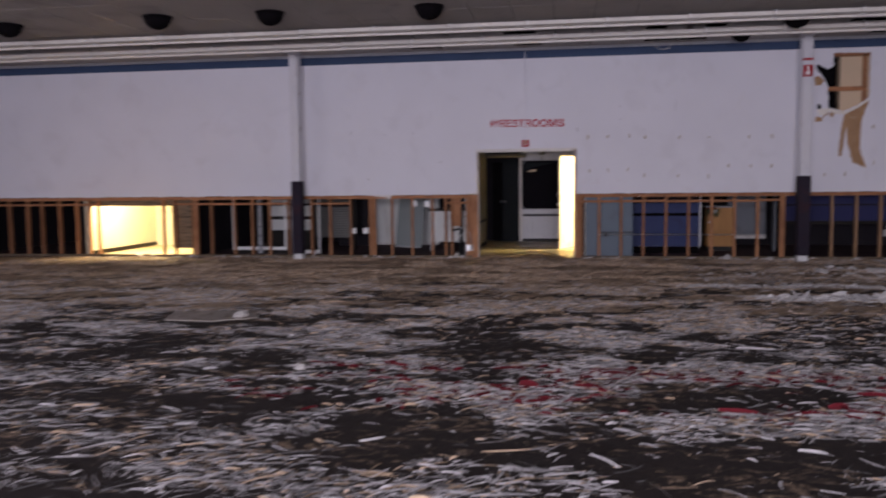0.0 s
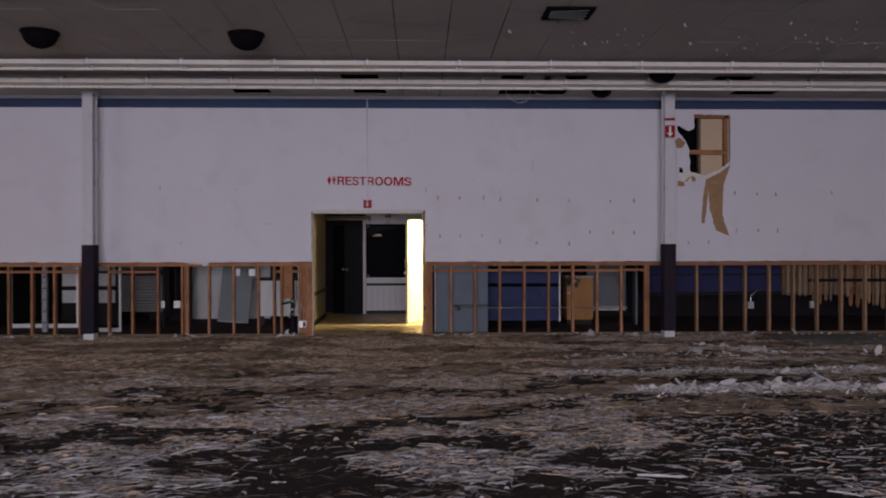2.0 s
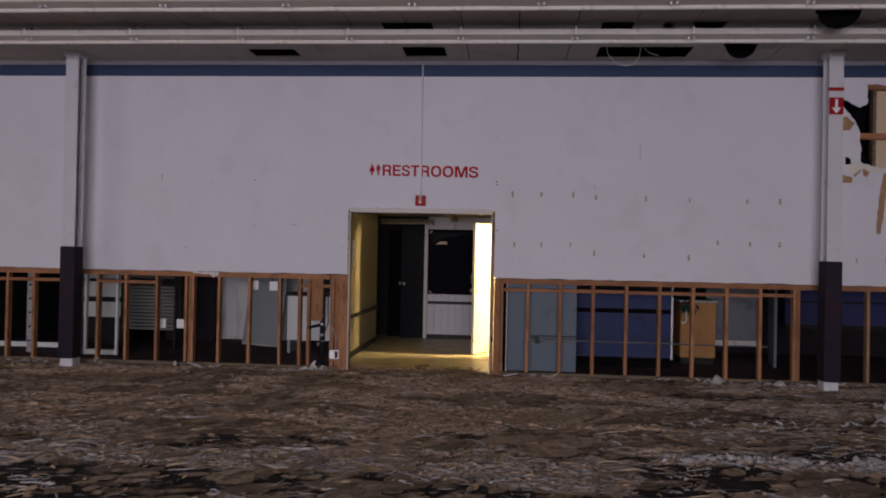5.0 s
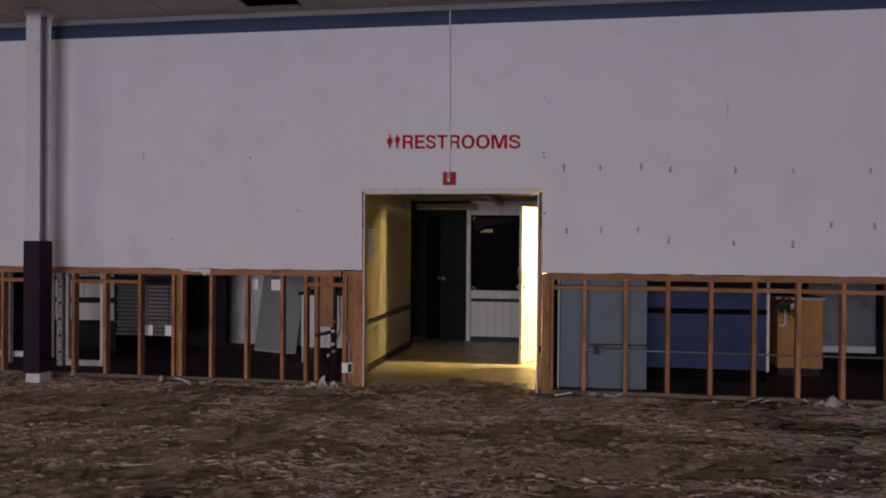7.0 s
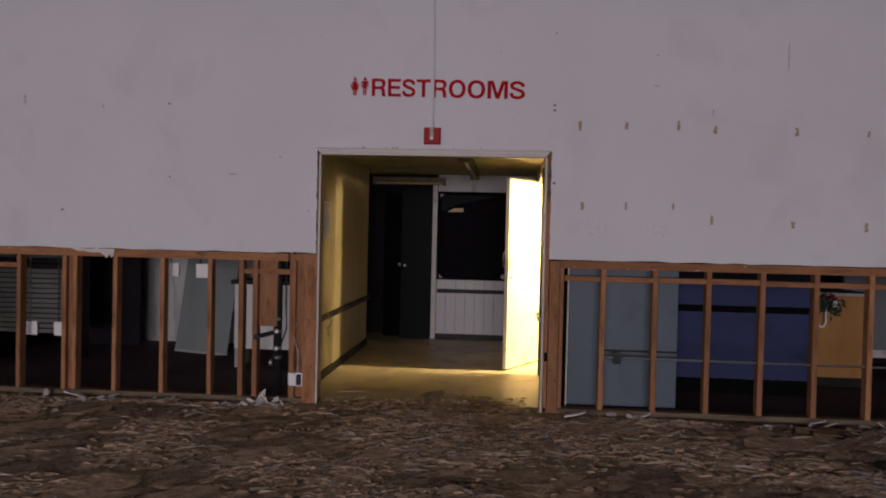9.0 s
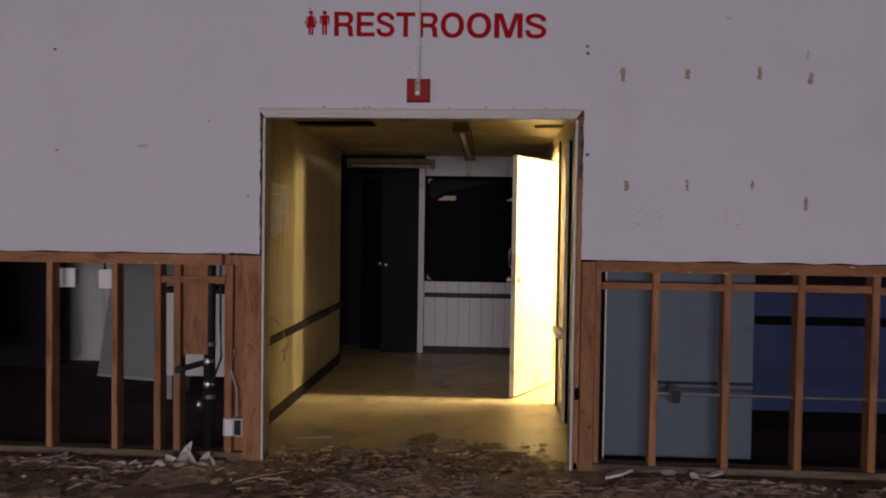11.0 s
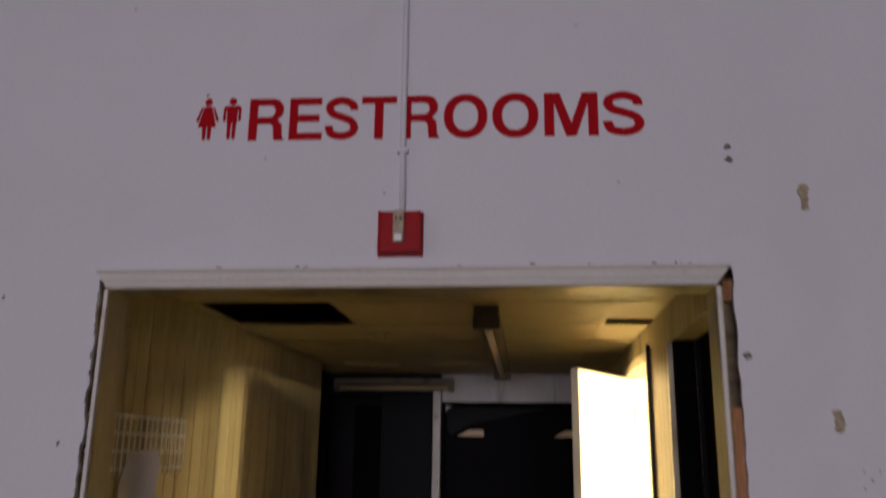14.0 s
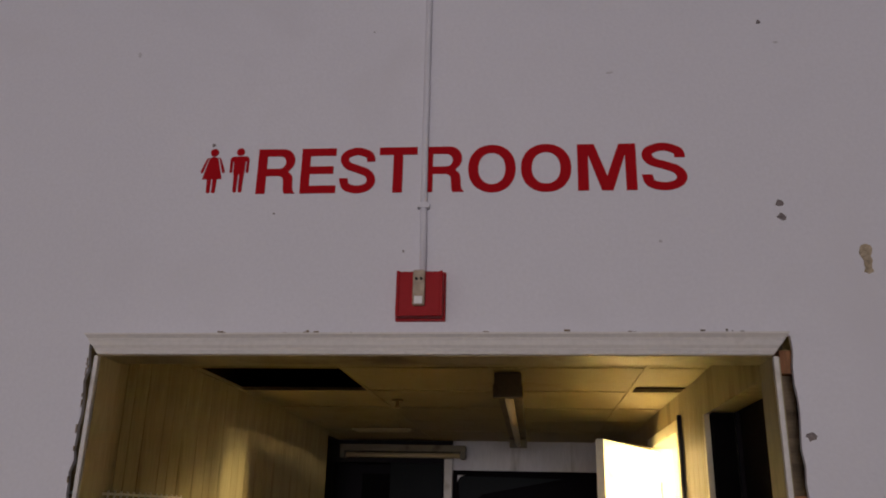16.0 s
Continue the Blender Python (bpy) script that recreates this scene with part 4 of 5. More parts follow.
structure("wall_corridor_lintel", boxes((RX, RX + 0.1, Y0, 17.40, 2.04, CZ), (RX, RX + 0.1, 17.93, 18.99, 2.09, CZ)), M_PANEL, "yellowed wall over the side doorways", "wall")


def rail(name, bm, label):
    return tagged(mesh_ob(name, bm, M_DARKTRIM), label, "handrail")


bm = box(bmesh.new(), LX + 0.014, LX + 0.045, 16.76, 19.68, 0.575, 0.632, bevel=0.008)
rail("bumper_rail", bm, "dark wooden bumper rail along the corridor wall")
bm = box(bmesh.new(), RX - 0.05, RX - 0.013, 17.42, 17.91, 0.60, 0.645, bevel=0.008)
tagged(mesh_ob("bumper_rail", bm, M_CASING), "short cream bumper rail between the doorways", "handrail")

# outlet, hanging cord and wire rack on the west side
ol = thing("wall_outlet", "brown wall outlet with a coiled cord hanging from it", "outlet")
M_BROWNPL = mat("brown_bakelite", (0.16, 0.11, 0.05), 0.4, 0.1, 8, 60, 0.02)
part("plate", box(bmesh.new(), LX + 0.012, LX + 0.018, 16.94, 17.01, 0.715, 0.83, bevel=0.002), M_BROWNPL, ol, "brown cover plate")
part("socket", box(bmesh.new(), LX + 0.018, LX + 0.022, 16.957, 16.993, 0.735, 0.81, bevel=0.002), M_DARKTRIM, ol)
pts = [(LX + 0.03, 16.99, 0.77), (LX + 0.06, 17.1, 0.72), (LX + 0.07, 17.18, 0.65)]
for i in range(26):
    a = i / 25 * 4 * math.pi
    pts.append((LX + 0.07 + 0.015 * math.sin(a * 1.3), 17.23 + 0.05 * math.sin(a), 0.56 - 0.005 * i + 0.035 * math.cos(a)))
M_CORD = mat("tan_cord", (0.34, 0.28, 0.15), 0.6, 0.1, 8, 60, 0.05)
part("cord", tube(bmesh.new(), pts, 0.004, 6), M_CORD, ol, "tan coiled cord")
wr = thing("wire_rack", "small white wire rack with a paper slip on the wall", "wire rack")
for k in range(4):
    z = 1.50 + 0.06 * k
    part("wire", tube(bmesh.new(), [(LX + 0.015, 16.50, z), (LX + 0.09, 16.50, z), (LX + 0.09, 17.15, z), (LX + 0.015, 17.15, z)], 0.0042, 5), M_WHITE, wr)
for k in range(16):
    y = 16.505 + 0.0425 * k
    part("wire", tube(bmesh.new(), [(LX + 0.09, y, 1.48), (LX + 0.09, y, 1.69)], 0.0034, 5), M_WHITE, wr)
slip = part("slip", sheet(bmesh.new(), [(0.0, 0.0), (0.07, -0.02), (0.14, 0.02), (0.15, 0.18), (0.13, 0.22), (0.02, 0.20), (-0.01, 0.1)], -0.001, 0.001), M_CASING, wr, "curled paper slip")
slip.matrix_basis = Matrix.Translation((LX + 0.10, 16.63, 1.35)) @ Matrix.Rotation(radians(62), 4, "Z")

# ceiling tiles with one missing, sprinkler, two fluorescent fittings
bm = bmesh.new()
xs = [-2.02, -1.89, -1.26, -0.65, -0.04, 0.25]
ys = [Y0, 16.67, 17.28, 17.90, 18.51, 19.12, 19.73, YB]
for i in range(len(xs) - 1):
    for j in range(len(ys) - 1):
        if (i, j) == (1, 2):
            continue
        dz = rng.uniform(0, 0.003) + (0.02 if (i, j) == (4, 2) else 0)
        box(bm, xs[i] + 0.004, xs[i + 1] - 0.004, ys[j] + 0.004, ys[j + 1] - 0.004, CZ + dz, CZ + dz + 0.015)
for x in xs[1:-1]:
    w = 0.011 if x > -0.1 else 0.007
    box(bm, x - w, x + w, Y0, YB, CZ - 0.002, CZ + 0.001)
for y in ys[1:-1]:
    for i in range(len(xs) - 1):
        box(bm, xs[i] + 0.0125, xs[i + 1] - 0.0125, y - 0.006, y + 0.006, CZ - 0.001, CZ + 0.001)
structure("corridor_ceiling", bm, M_CORCEIL, "yellowed textured ceiling tiles, one missing", "ceiling")
# black sheets added to keep lamp light out of the tile void
structure("void_side", boxes((LX - 0.049, LX - 0.04, Y0, YB, CZ + 0.02, 2.749), (RX + 0.085, RX + 0.098, Y0, YB, CZ + 0.001, 2.749)), M_BLACK, "black sheets added to keep the space above the tiles dark", "wall")
structure("ceiling_void_back", boxes((XW, XE, WY + 0.13, YB + 0.5, 2.75, 2.8)), M_BLACK, "black sheet standing in for the dark above the corridor tiles", "ceiling")
jo = thing("ceiling_joist", "bare wooden joist showing above the missing tile", "joist")
part("joist", boxes((-1.72, -1.67, 17.0, 18.2, 2.5, 2.66)), M_STUD, jo)
part("joist", boxes((-2.0, -1.0, 17.62, 17.66, 2.5, 2.66)), M_DIRTY_WOOD, jo)
sp = thing("sprinkler_head", "small brass sprinkler head under the ceiling tiles", "sprinkler")
part("body", lathe(bmesh.new(), [(0.028, 0), (0.028, -0.006), (0.008, -0.008), (0.008, -0.035)], (-1.17, 18.18, CZ - 0.004), seg=12), M_BRASS, sp)
part("deflector", lathe(bmesh.new(), [(0.004, -0.035), (0.024, -0.037), (0.024, -0.04)], (-1.17, 18.18, CZ - 0.004), seg=12), M_BRASS, sp)


def fitting(name, label, m, length):
    f = thing(name, label, "ceiling light")
    f.matrix_basis = m
    h = length / 2
    part("housing", box(bmesh.new(), -h, h, -0.055, 0.055, -0.05, 0, bevel=0.004), M_DIM_ENAMEL, f)
    part("tube", tube(bmesh.new(), [(-h + 0.04, 0, -0.075), (h - 0.04, 0, -0.075)], 0.019, 12), M_AMBER, f, "unlit fluorescent tube", True)
    for s in (-1, 1):
        part("lampholder", box(bmesh.new(), s * (h - 0.02) - 0.018, s * (h - 0.02) + 0.018, -0.06, 0.06, -0.10, -0.045, bevel=0.004), M_DIM_ENAMEL, f)


fitting("fluorescent_light", "unlit bare-tube fluorescent fitting along the corridor", pose(-0.585, 18.58, CZ - 0.004, 0, 0, 90), 2.44)
fitting("fluorescent_light", "unlit bare-tube fluorescent fitting across the corridor", pose(-1.48, 20.40, CZ - 0.045, 0, 0, 0), 0.97)
fv = thing("ceiling_grille", "flat dusty grille on the corridor ceiling", "vent")
part("plate", box(bmesh.new(), -1.70, -1.30, 19.55, 19.70, CZ - 0.018, CZ - 0.004, bevel=0.003), M_CORCEIL, fv)
for k in range(4):
    part("slat", box(bmesh.new(), -1.68, -1.32, 19.565 + 0.033 * k, 19.585 + 0.033 * k, CZ - 0.024, CZ - 0.0185), M_CORCEIL, fv)

# far wall with its dark window
panelled("wall_far", True, YB, -1.10, RX, 0.05, 0.80, M_PANELW, "dingy white groove-panelled wall under the window", board=0.13)
structure("wall_far_upper", boxes((-1.10, RX, YB + 0.002, YB + 0.09, 1.97, 2.749)), M_PANELW, "white wall above the window", "wall")
# near-black in place of the shade at the corridor's end
structure("wall_far_west", boxes((-3.0, -2.05, YB, YB + 0.09, 0, 2.749)), M_BACK, "far wall, its shade put into a near-black colour", "wall")
tagged(mesh_ob("baseboard_far", box(bmesh.new(), -1.10, RX, YB - 0.014, YB - 0.001, 0.004, 0.075, bevel=0.002), M_DARKTRIM), "dark baseboard under the window wall", "baseboard", kind="structure")
rail("bumper_rail", box(bmesh.new(), -1.09, RX, YB - 0.045, YB - 0.001, 0.625, 0.675, bevel=0.008), "dark bumper rail under the window")
wd = thing("window_dark", "black interior window with rounded corners", "window", kind="structure")
part("pane", boxes((-1.07, RX, YB + 0.03, YB + 0.036, 0.81, 1.96)), M_GLASS, wd, "pane covered with black film")
part("backing", boxes((-1.10, RX, YB + 0.05, YB + 0.06, 0.80, 1.97)), M_BLACK, wd)
for (xa, xb, za, zb) in ((-1.10, -1.065, 0.80, 1.98), (-1.065, RX, 1.945, 1.98), (-1.065, RX, 0.80, 0.825)):
    part("gasket", box(bmesh.new(), xa, xb, YB - 0.004, YB + 0.029, za, zb, bevel=0.004), M_BLACK, wd)
for zc, s_ in ((1.945, 1), (0.825, -1)):
    part("corner_fillet", sheet(bmesh.new(), [(-1.066, zc)] + [(-1.066 + 0.06 * (1 - math.sin(radians(90 * k / 8))), zc - s_ * 0.06 * (1 - math.cos(radians(90 * k / 8)))) for k in range(9)], YB - 0.003, YB + 0.028), M_PANELW, wd)
part("torn_film", sheet(bmesh.new(), [(-1.06, 1.94), (-0.25, 1.93), (-0.55, 1.87), (-0.86, 1.81), (-1.02, 1.72), (-1.05, 1.75)], YB + 0.026, YB + 0.028), M_DOORD, wd, "sagging dark window film")
# two pale cream strips just in front of the pane
for (xa, xb) in ((-0.97, -0.76), (-0.20, 0.05)):
    part("pale_strip", sheet(bmesh.new(), [(xa, 1.71), (xb, 1.71), (xb, 1.76), (xa + 0.09, 1.76)], YB + 0.022, YB + 0.024), M_CREAM, wd, "pale cream strip")
pt = thing("door_post", "white painted corner post beside the window", "post", kind="structure")
part("post", box(bmesh.new(), -1.165, -1.102, YB - 0.05, YB + 0.09, 0.0, 2.06, bevel=0.004), M_CASING, pt)
# charcoal door leaves
dk = thing("door_charcoal", "charcoal door standing ajar at the corridor's end", "door", kind="structure")
dk.matrix_basis = pose(-1.175, YB - 0.06, 0, 0, 0, 10)
part("leaf", box(bmesh.new(), -0.40, 0.0, -0.02, 0.02, 0.01, 2.02, bevel=0.003), M_DOORD, dk)
part("knob", lathe(bmesh.new(), [(0.012, -0.02), (0.012, -0.045), (0.026, -0.055), (0.028, -0.07), (0.016, -0.082)], (-0.35, 0, 0.985), "Y", 14), M_STEEL, dk, "steel knob", True)
# this leaf is black to carry the dark of the recess
dk2 = thing("door_grey", "door leaf blackened for the shade of the recess it folds into", "door", kind="structure")
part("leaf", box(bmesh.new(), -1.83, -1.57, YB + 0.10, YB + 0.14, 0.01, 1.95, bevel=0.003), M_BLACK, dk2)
part("knob", lathe(bmesh.new(), [(0.012, 0), (0.012, -0.025), (0.026, -0.035), (0.028, -0.05), (0.016, -0.062)], (-1.61, YB + 0.10, 0.985), "Y", 14), M_STEEL, dk2, "steel knob", True)
# the recess's shade is put into the walls' near-black colour
structure("wall_recess_west", boxes((-3.1, -3.0, 19.62, YB, 0, 2.749), (-3.0, LX - 0.05, 19.62, 19.70, 0, 2.749), (-3.0, -2.02, 19.70, YB, CZ, CZ + 0.02)), M_BACK, "recess wall, near-black to stand for its shade", "wall")
structure("wall_recess_lintel", boxes((-2.05, -1.105, YB, YB + 0.09, 2.03, 2.749), (-3.1, -1.1, YB + 0.4, YB + 0.45, 0, 2.75), (-3.1, -3.0, YB, YB + 0.4, 0, 2.75), (-1.2, -1.1, YB + 0.09, YB + 0.4, 0, 2.75)), M_BACK, "wall over the end doorway, near-black to stand for shade", "wall")

# the lit door and its frame
dw = thing("door_cream", "cream-painted door standing open, brightly lit from the side room", "door", kind="structure")
hinge, free = Vector((RX - 0.005, 18.89)), Vector((-0.185, 18.14))
ang = math.degrees(math.atan2(free.y - hinge.y, free.x - hinge.x))
dw.matrix_basis = pose(hinge.x, hinge.y, 0, 0, 0, ang)
L = (free - hinge).length
part("leaf", box(bmesh.new(), 0.0, L, -0.0, 0.042, 0.02, 2.01, bevel=0.003), M_DOORW, dw)
part("latch_plate", box(bmesh.new(), L, L + 0.003, 0.012, 0.032, 0.93, 1.02), M_STEEL, dw, "steel latch plate")
part("deadbolt", lathe(bmesh.new(), [(0.022, 0.0425), (0.02, 0.055), (0.008, 0.058)], (L - 0.06, 0, 0.98), "Y", 14), M_BRASS, dw, "brass deadbolt rose", True)
part("knob", lathe(bmesh.new(), [(0.012, 0.0), (0.012, -0.03), (0.027, -0.04), (0.028, -0.055), (0.016, -0.066)], (L - 0.06, 0, 0.98), "Y", 14), M_STEEL, dw, "steel knob", True)
part("pull_handle", tube(bmesh.new(), [(L - 0.05, 0, 1.08), (L - 0.05, -0.04, 1.09), (L - 0.05, -0.045, 1.16), (L - 0.05, -0.04, 1.23), (L - 0.05, 0, 1.24)], 0.007, 8), M_STEEL, dw, "steel pull handle", True)
for z in (0.25, 1.05, 1.80):
    part("hinge", tube(bmesh.new(), [(0.0, 0.046, z - 0.045), (0.0, 0.046, z + 0.045)], 0.007, 8), M_BRASS, dw, "brass hinge")
part("closer_arm", tube(bmesh.new(), [(0.10, 0.03, 2.02), (0.32, -0.06, 2.035), (0.04, -0.10, 2.05)], 0.006, 6), M_DIM_ENAMEL, dw, "thin closer arm")
df = thing("door_frame_side", "cream-painted frame of the lit side doorway", "door frame", kind="structure")
part("jamb", box(bmesh.new(), RX - 0.014, RX + 0.11, 17.935, 18.0, 0.004, 2.085, bevel=0.004), M_DOORW, df)
part("jamb", box(bmesh.new(), RX - 0.014, RX + 0.11, 18.90, 18.985, 0.004, 2.085, bevel=0.004), M_DOORW, df)
part("head", box(bmesh.new(), RX - 0.012, RX + 0.108, 18.0, 18.90, 2.03, 2.088, bevel=0.004), M_DOORW, df)
part("edge_trim", box(bmesh.new(), RX - 0.018, RX - 0.002, 17.915, 17.934, 0.0, 2.10), M_DARKTRIM, df)
df2 = thing("door_frame_dark", "narrow cream edge trim of the unlit doorway", "door frame", kind="structure")
part("jamb", box(bmesh.new(), RX - 0.01, RX + 0.011, 17.375, 17.399, 0.0, 2.038), M_DOORW, df2)

# side room with its unseen lamp, and the blacked-out closet before it
# unseen walls, kept pale so that their bounce softens the corridor's light
structure("side_room_walls", boxes((RX + 0.1, 2.62, 17.35, 17.43, 0, 2.749), (2.55, 2.62, 17.43, YB, 0, 2.749), (RX + 0.1, 2.55, YB, YB + 0.09, 0, 2.749), (RX + 0.11, 2.55, 17.43, YB, 2.6, 2.66)), M_LIGHTPLY, "unseen side room walls, pale to bounce lamp light into the corridor", "wall")
# unseen shell, added to keep the sky's light out of the rooms
structure("outer_wall", boxes((XW - 0.2, XE + 0.2, YB + 0.5, YB + 0.6, 0, 2.8), (XW - 0.2, XW, WY, YB + 0.5, 0, 2.8), (XE, XE + 0.2, WY, YB + 0.5, 0, 2.8)), M_BACK, "unseen near-black shell that closes off sky light behind the rooms", "wall")
structure("back_floor", boxes((OR + 0.2, XE, WY + 0.02, YB + 0.1, -0.1, 0.003), (XW, -3.0, WY + 0.02, YB + 0.1, -0.1, 0.003), (-3.0, LX - 0.02, WY + 0.02, 19.62, -0.1, 0.0035)), M_BACKFLOOR, "dirty dark floor of the stripped rooms", "floor")
# unseen holder, added at the brightest of the side room's lamp points
bl = thing("bare_bulb", "unseen bulb holder on a cord, added where the side room's lamp hangs", "lamp")
part("holder", lathe(bmesh.new(), [(0.05, 2.6), (0.05, 2.58), (0.02, 2.56), (0.02, 2.5)], (1.7, 18.16, 0), seg=14), M_WHITE, bl)
part("cord", tube(bmesh.new(), [(1.7, 18.16, 2.5), (1.7, 18.16, 2.27)], 0.004, 6), M_IRON, bl)
part("socket", lathe(bmesh.new(), [(0.008, 2.29), (0.02, 2.27), (0.02, 2.21)], (1.7, 18.16, 0), seg=12), M_BROWNPL, bl)

# ---- stripped rooms seen between the studs, east side ----
gd = thing("steel_door_leaf", "blue-grey enamelled steel panel standing behind the studs", "steel panel")
part("panel", box(bmesh.new(), 0.36, 1.25, 16.48, 16.515, 0.02, 2.0, bevel=0.004), M_GREYDOOR, gd)
# thin dark strip a little above the conduit's height
part("dark_line", box(bmesh.new(), 0.66, 1.25, 16.470, 16.479, 0.475, 0.492), M_DARKTRIM, gd, "thin dark line across the panel")
part("edge_strip", box(bmesh.new(), 0.337, 0.352, 16.40, 16.52, 0.0, 2.0), M_GYPSUM, gd, "crumbling white edge")
cb = thing("conduit_box", "galvanised junction box on a thin conduit across the studs", "junction box")
part("box", box(bmesh.new(), 0.705, 0.765, SY0 + 0.02, SY1, 0.405, 0.49, bevel=0.004), M_GALV, cb)
# dark plate in place of the box's shaded open inside
part("cover", box(bmesh.new(), 0.709, 0.761, SY0 + 0.014, SY0 + 0.0199, 0.409, 0.486, bevel=0.002), M_IRON, cb, "dark plate for the shade inside the open box")
part("conduit", tube(bmesh.new(), [(0.63, SY0 + 0.05, 0.455), (3.6, SY0 + 0.05, 0.445)], 0.009, 8), M_STEEL, cb, "thin steel conduit")
# black blocks added behind the doorway, so that it stays dark
structure("closet_wall", boxes((0.30, 0.335, Y0 + 0.02, 17.30, 0, 2.749), (0.204, 0.285, 17.33, 17.374, 0, 2.749)), M_BLACK, "black blocks added to keep the closet doorway dark", "wall")
iw = thing("indigo_partition", "indigo painted wall, near-black above, with a dark rail and a white end trim", "wall", kind="structure")
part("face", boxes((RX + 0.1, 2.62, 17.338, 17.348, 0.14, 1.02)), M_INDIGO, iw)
# from 1.02 m up the face takes the near-black wall colour
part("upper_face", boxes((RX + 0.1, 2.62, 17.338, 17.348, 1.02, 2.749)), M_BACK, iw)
part("rail", box(bmesh.new(), RX + 0.1, 2.62, 17.31, 17.337, 0.755, 0.815, bevel=0.005), M_BLACK, iw, "dark rail")
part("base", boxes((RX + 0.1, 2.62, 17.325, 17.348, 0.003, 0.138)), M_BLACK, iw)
part("end_trim", box(bmesh.new(), 2.622, 2.65, 17.33, 17.44, 0.12, 2.7, bevel=0.003), M_WHITE, iw, "white end trim")
oc = thing("ochre_cabinet", "ochre wood veneer cabinet with a pale top edge", "cabinet")
part("carcass", box(bmesh.new(), 2.86, 3.36, 17.85, 18.3, 0.10, 0.90, bevel=0.004), M_OCHRE, oc)
part("door", box(bmesh.new(), 2.875, 3.345, 17.83, 17.849, 0.12, 0.86, bevel=0.003), M_OCHRE, oc)
part("top", box(bmesh.new(), 2.84, 3.38, 17.82, 18.32, 0.90, 0.93, bevel=0.004), M_GREYWALL, oc, "pale worn top")
part("plinth", boxes((2.88, 3.34, 17.9, 18.28, 0.003, 0.10)), M_DARKTRIM, oc)
fl = thing("artificial_flowers", "faded artificial flowers drooping over the cabinet edge", "flowers")
bm = bmesh.new()
r2 = random.Random(3)
for i in range(170):
    c = Vector((2.93 + r2.gauss(0, 0.055), 17.775 + r2.uniform(-0.05, 0.03), 0.815 + r2.gauss(0, 0.045)))
    q = Euler((r2.uniform(0, 6), r2.uniform(0, 6), r2.uniform(0, 6))).to_matrix()
    s = r2.uniform(0.018, 0.036)
    bm.faces.new([bm.verts.new(c + q @ Vector(p) * s) for p in ((-1, 0, 0), (0, -0.45, 0.1), (1, 0, 0), (0, 0.45, 0.1))])
part("leaves", bm, M_GREEN, fl, "dull green leaves")
bm = bmesh.new()
for i in range(7):
    lathe(bm, [(0.004, 0), (0.02, 0.008), (0.028, 0.02), (0.012, 0.026)], (2.84 + 0.027 * i, 17.77 - 0.01 * (i % 2), 0.865 + 0.014 * (i % 3)), seg=8)
part("blossoms", bm, M_SHRED_RED, fl, "faded red blossoms")
part("stems", tube(bmesh.new(), [(2.925, 17.775, 0.80), (2.92, 17.77, 0.70), (2.925, 17.77, 0.645), (2.905, 17.765, 0.605), (2.875, 17.765, 0.60), (2.855, 17.765, 0.62)], 0.011, 8), M_WHITE, fl, "white hooked pipe end hanging below the leaves", True)
part("paper", sheet(bmesh.new(), [(2.96, 0.79), (3.02, 0.80), (3.04, 0.85), (2.98, 0.86)], 17.745, 17.747), M_CASING, fl, "crumpled white paper")
gw = structure("wall_back_grey", boxes((3.38, 4.15, 18.5, 18.58, 0.30, 2.749)), M_DIMWALL, "dingy blue-grey rear wall", "wall")
structure("baseboard_back", boxes((3.3, 4.15, 18.48, 18.499, 0.22, 0.30)), M_CASING, "pale baseboard on the rear wall", "baseboard")
hd = thing("half_open_door", "dull white narrow door standing half open in the dark room", "door")
hd.matrix_basis = pose(4.12, 17.6, 0, 0, 0, 80)
part("leaf", box(bmesh.new(), 0, 0.6, -0.02, 0.02, 0.02, 2.0, bevel=0.003), M_DIMWALL, hd)
iw2 = thing("indigo_rear_wall", "indigo painted rear wall above an open dark gap", "wall", kind="structure")
part("face", boxes((4.35, 6.98, 17.9, 17.95, 0.62, 2.749)), M_INDIGO_DARK, iw2)
part("lower_rail", boxes((4.35, 6.98, 17.86, 17.899, 0.55, 0.62)), M_DARKTRIM, iw2)
part("lower_rail", boxes((4.35, 6.98, 17.88, 17.899, 0.93, 0.96)), M_DARKTRIM, iw2)
sb = thing("switch_box", "grey switch box on a bent conduit", "junction box")
part("box", box(bmesh.new(), 5.78, 5.88, SY0 + 0.3, SY0 + 0.36, 0.40, 0.52, bevel=0.004), M_GREYWALL, sb)
part("conduit", tube(bmesh.new(), [(5.83, SY0 + 0.33, 0.52), (5.84, SY0 + 0.33, 0.62), (5.92, SY0 + 0.33, 0.70), (6.05, SY0 + 0.34, 0.73), (6.3, SY0 + 0.36, 0.72)], 0.007, 8), M_STEEL, sb)
ls = thing("lath_screen", "row of pale upright laths with ragged lower ends", "lath screen")
M_LATHS = (M_SLAT, M_CREAM, M_SLAT, M_DRYWOOD, M_STUD, M_SLAT)
x = 7.0
while x < 11.0:
    w = r2.uniform(0.035, 0.08)
    low = 0.55 - 0.10 * (x - 7.0) * (1 if x < 8.6 else 0.9) + r2.uniform(-0.12, 0.14)
    bm = sheet(bmesh.new(), [(0, low + r2.uniform(0, 0.05)), (w * 0.5, low - r2.uniform(0, 0.04)), (w, low + r2.uniform(0, 0.06)), (w + r2.uniform(-0.01, 0.01), 2.6), (r2.uniform(-0.01, 0.01), 2.6)], 0, 0.022)
    part("lath", bm, M_LATHS[r2.randrange(6)], ls).location = (x, 17.92 + r2.uniform(-0.03, 0.01), 0)
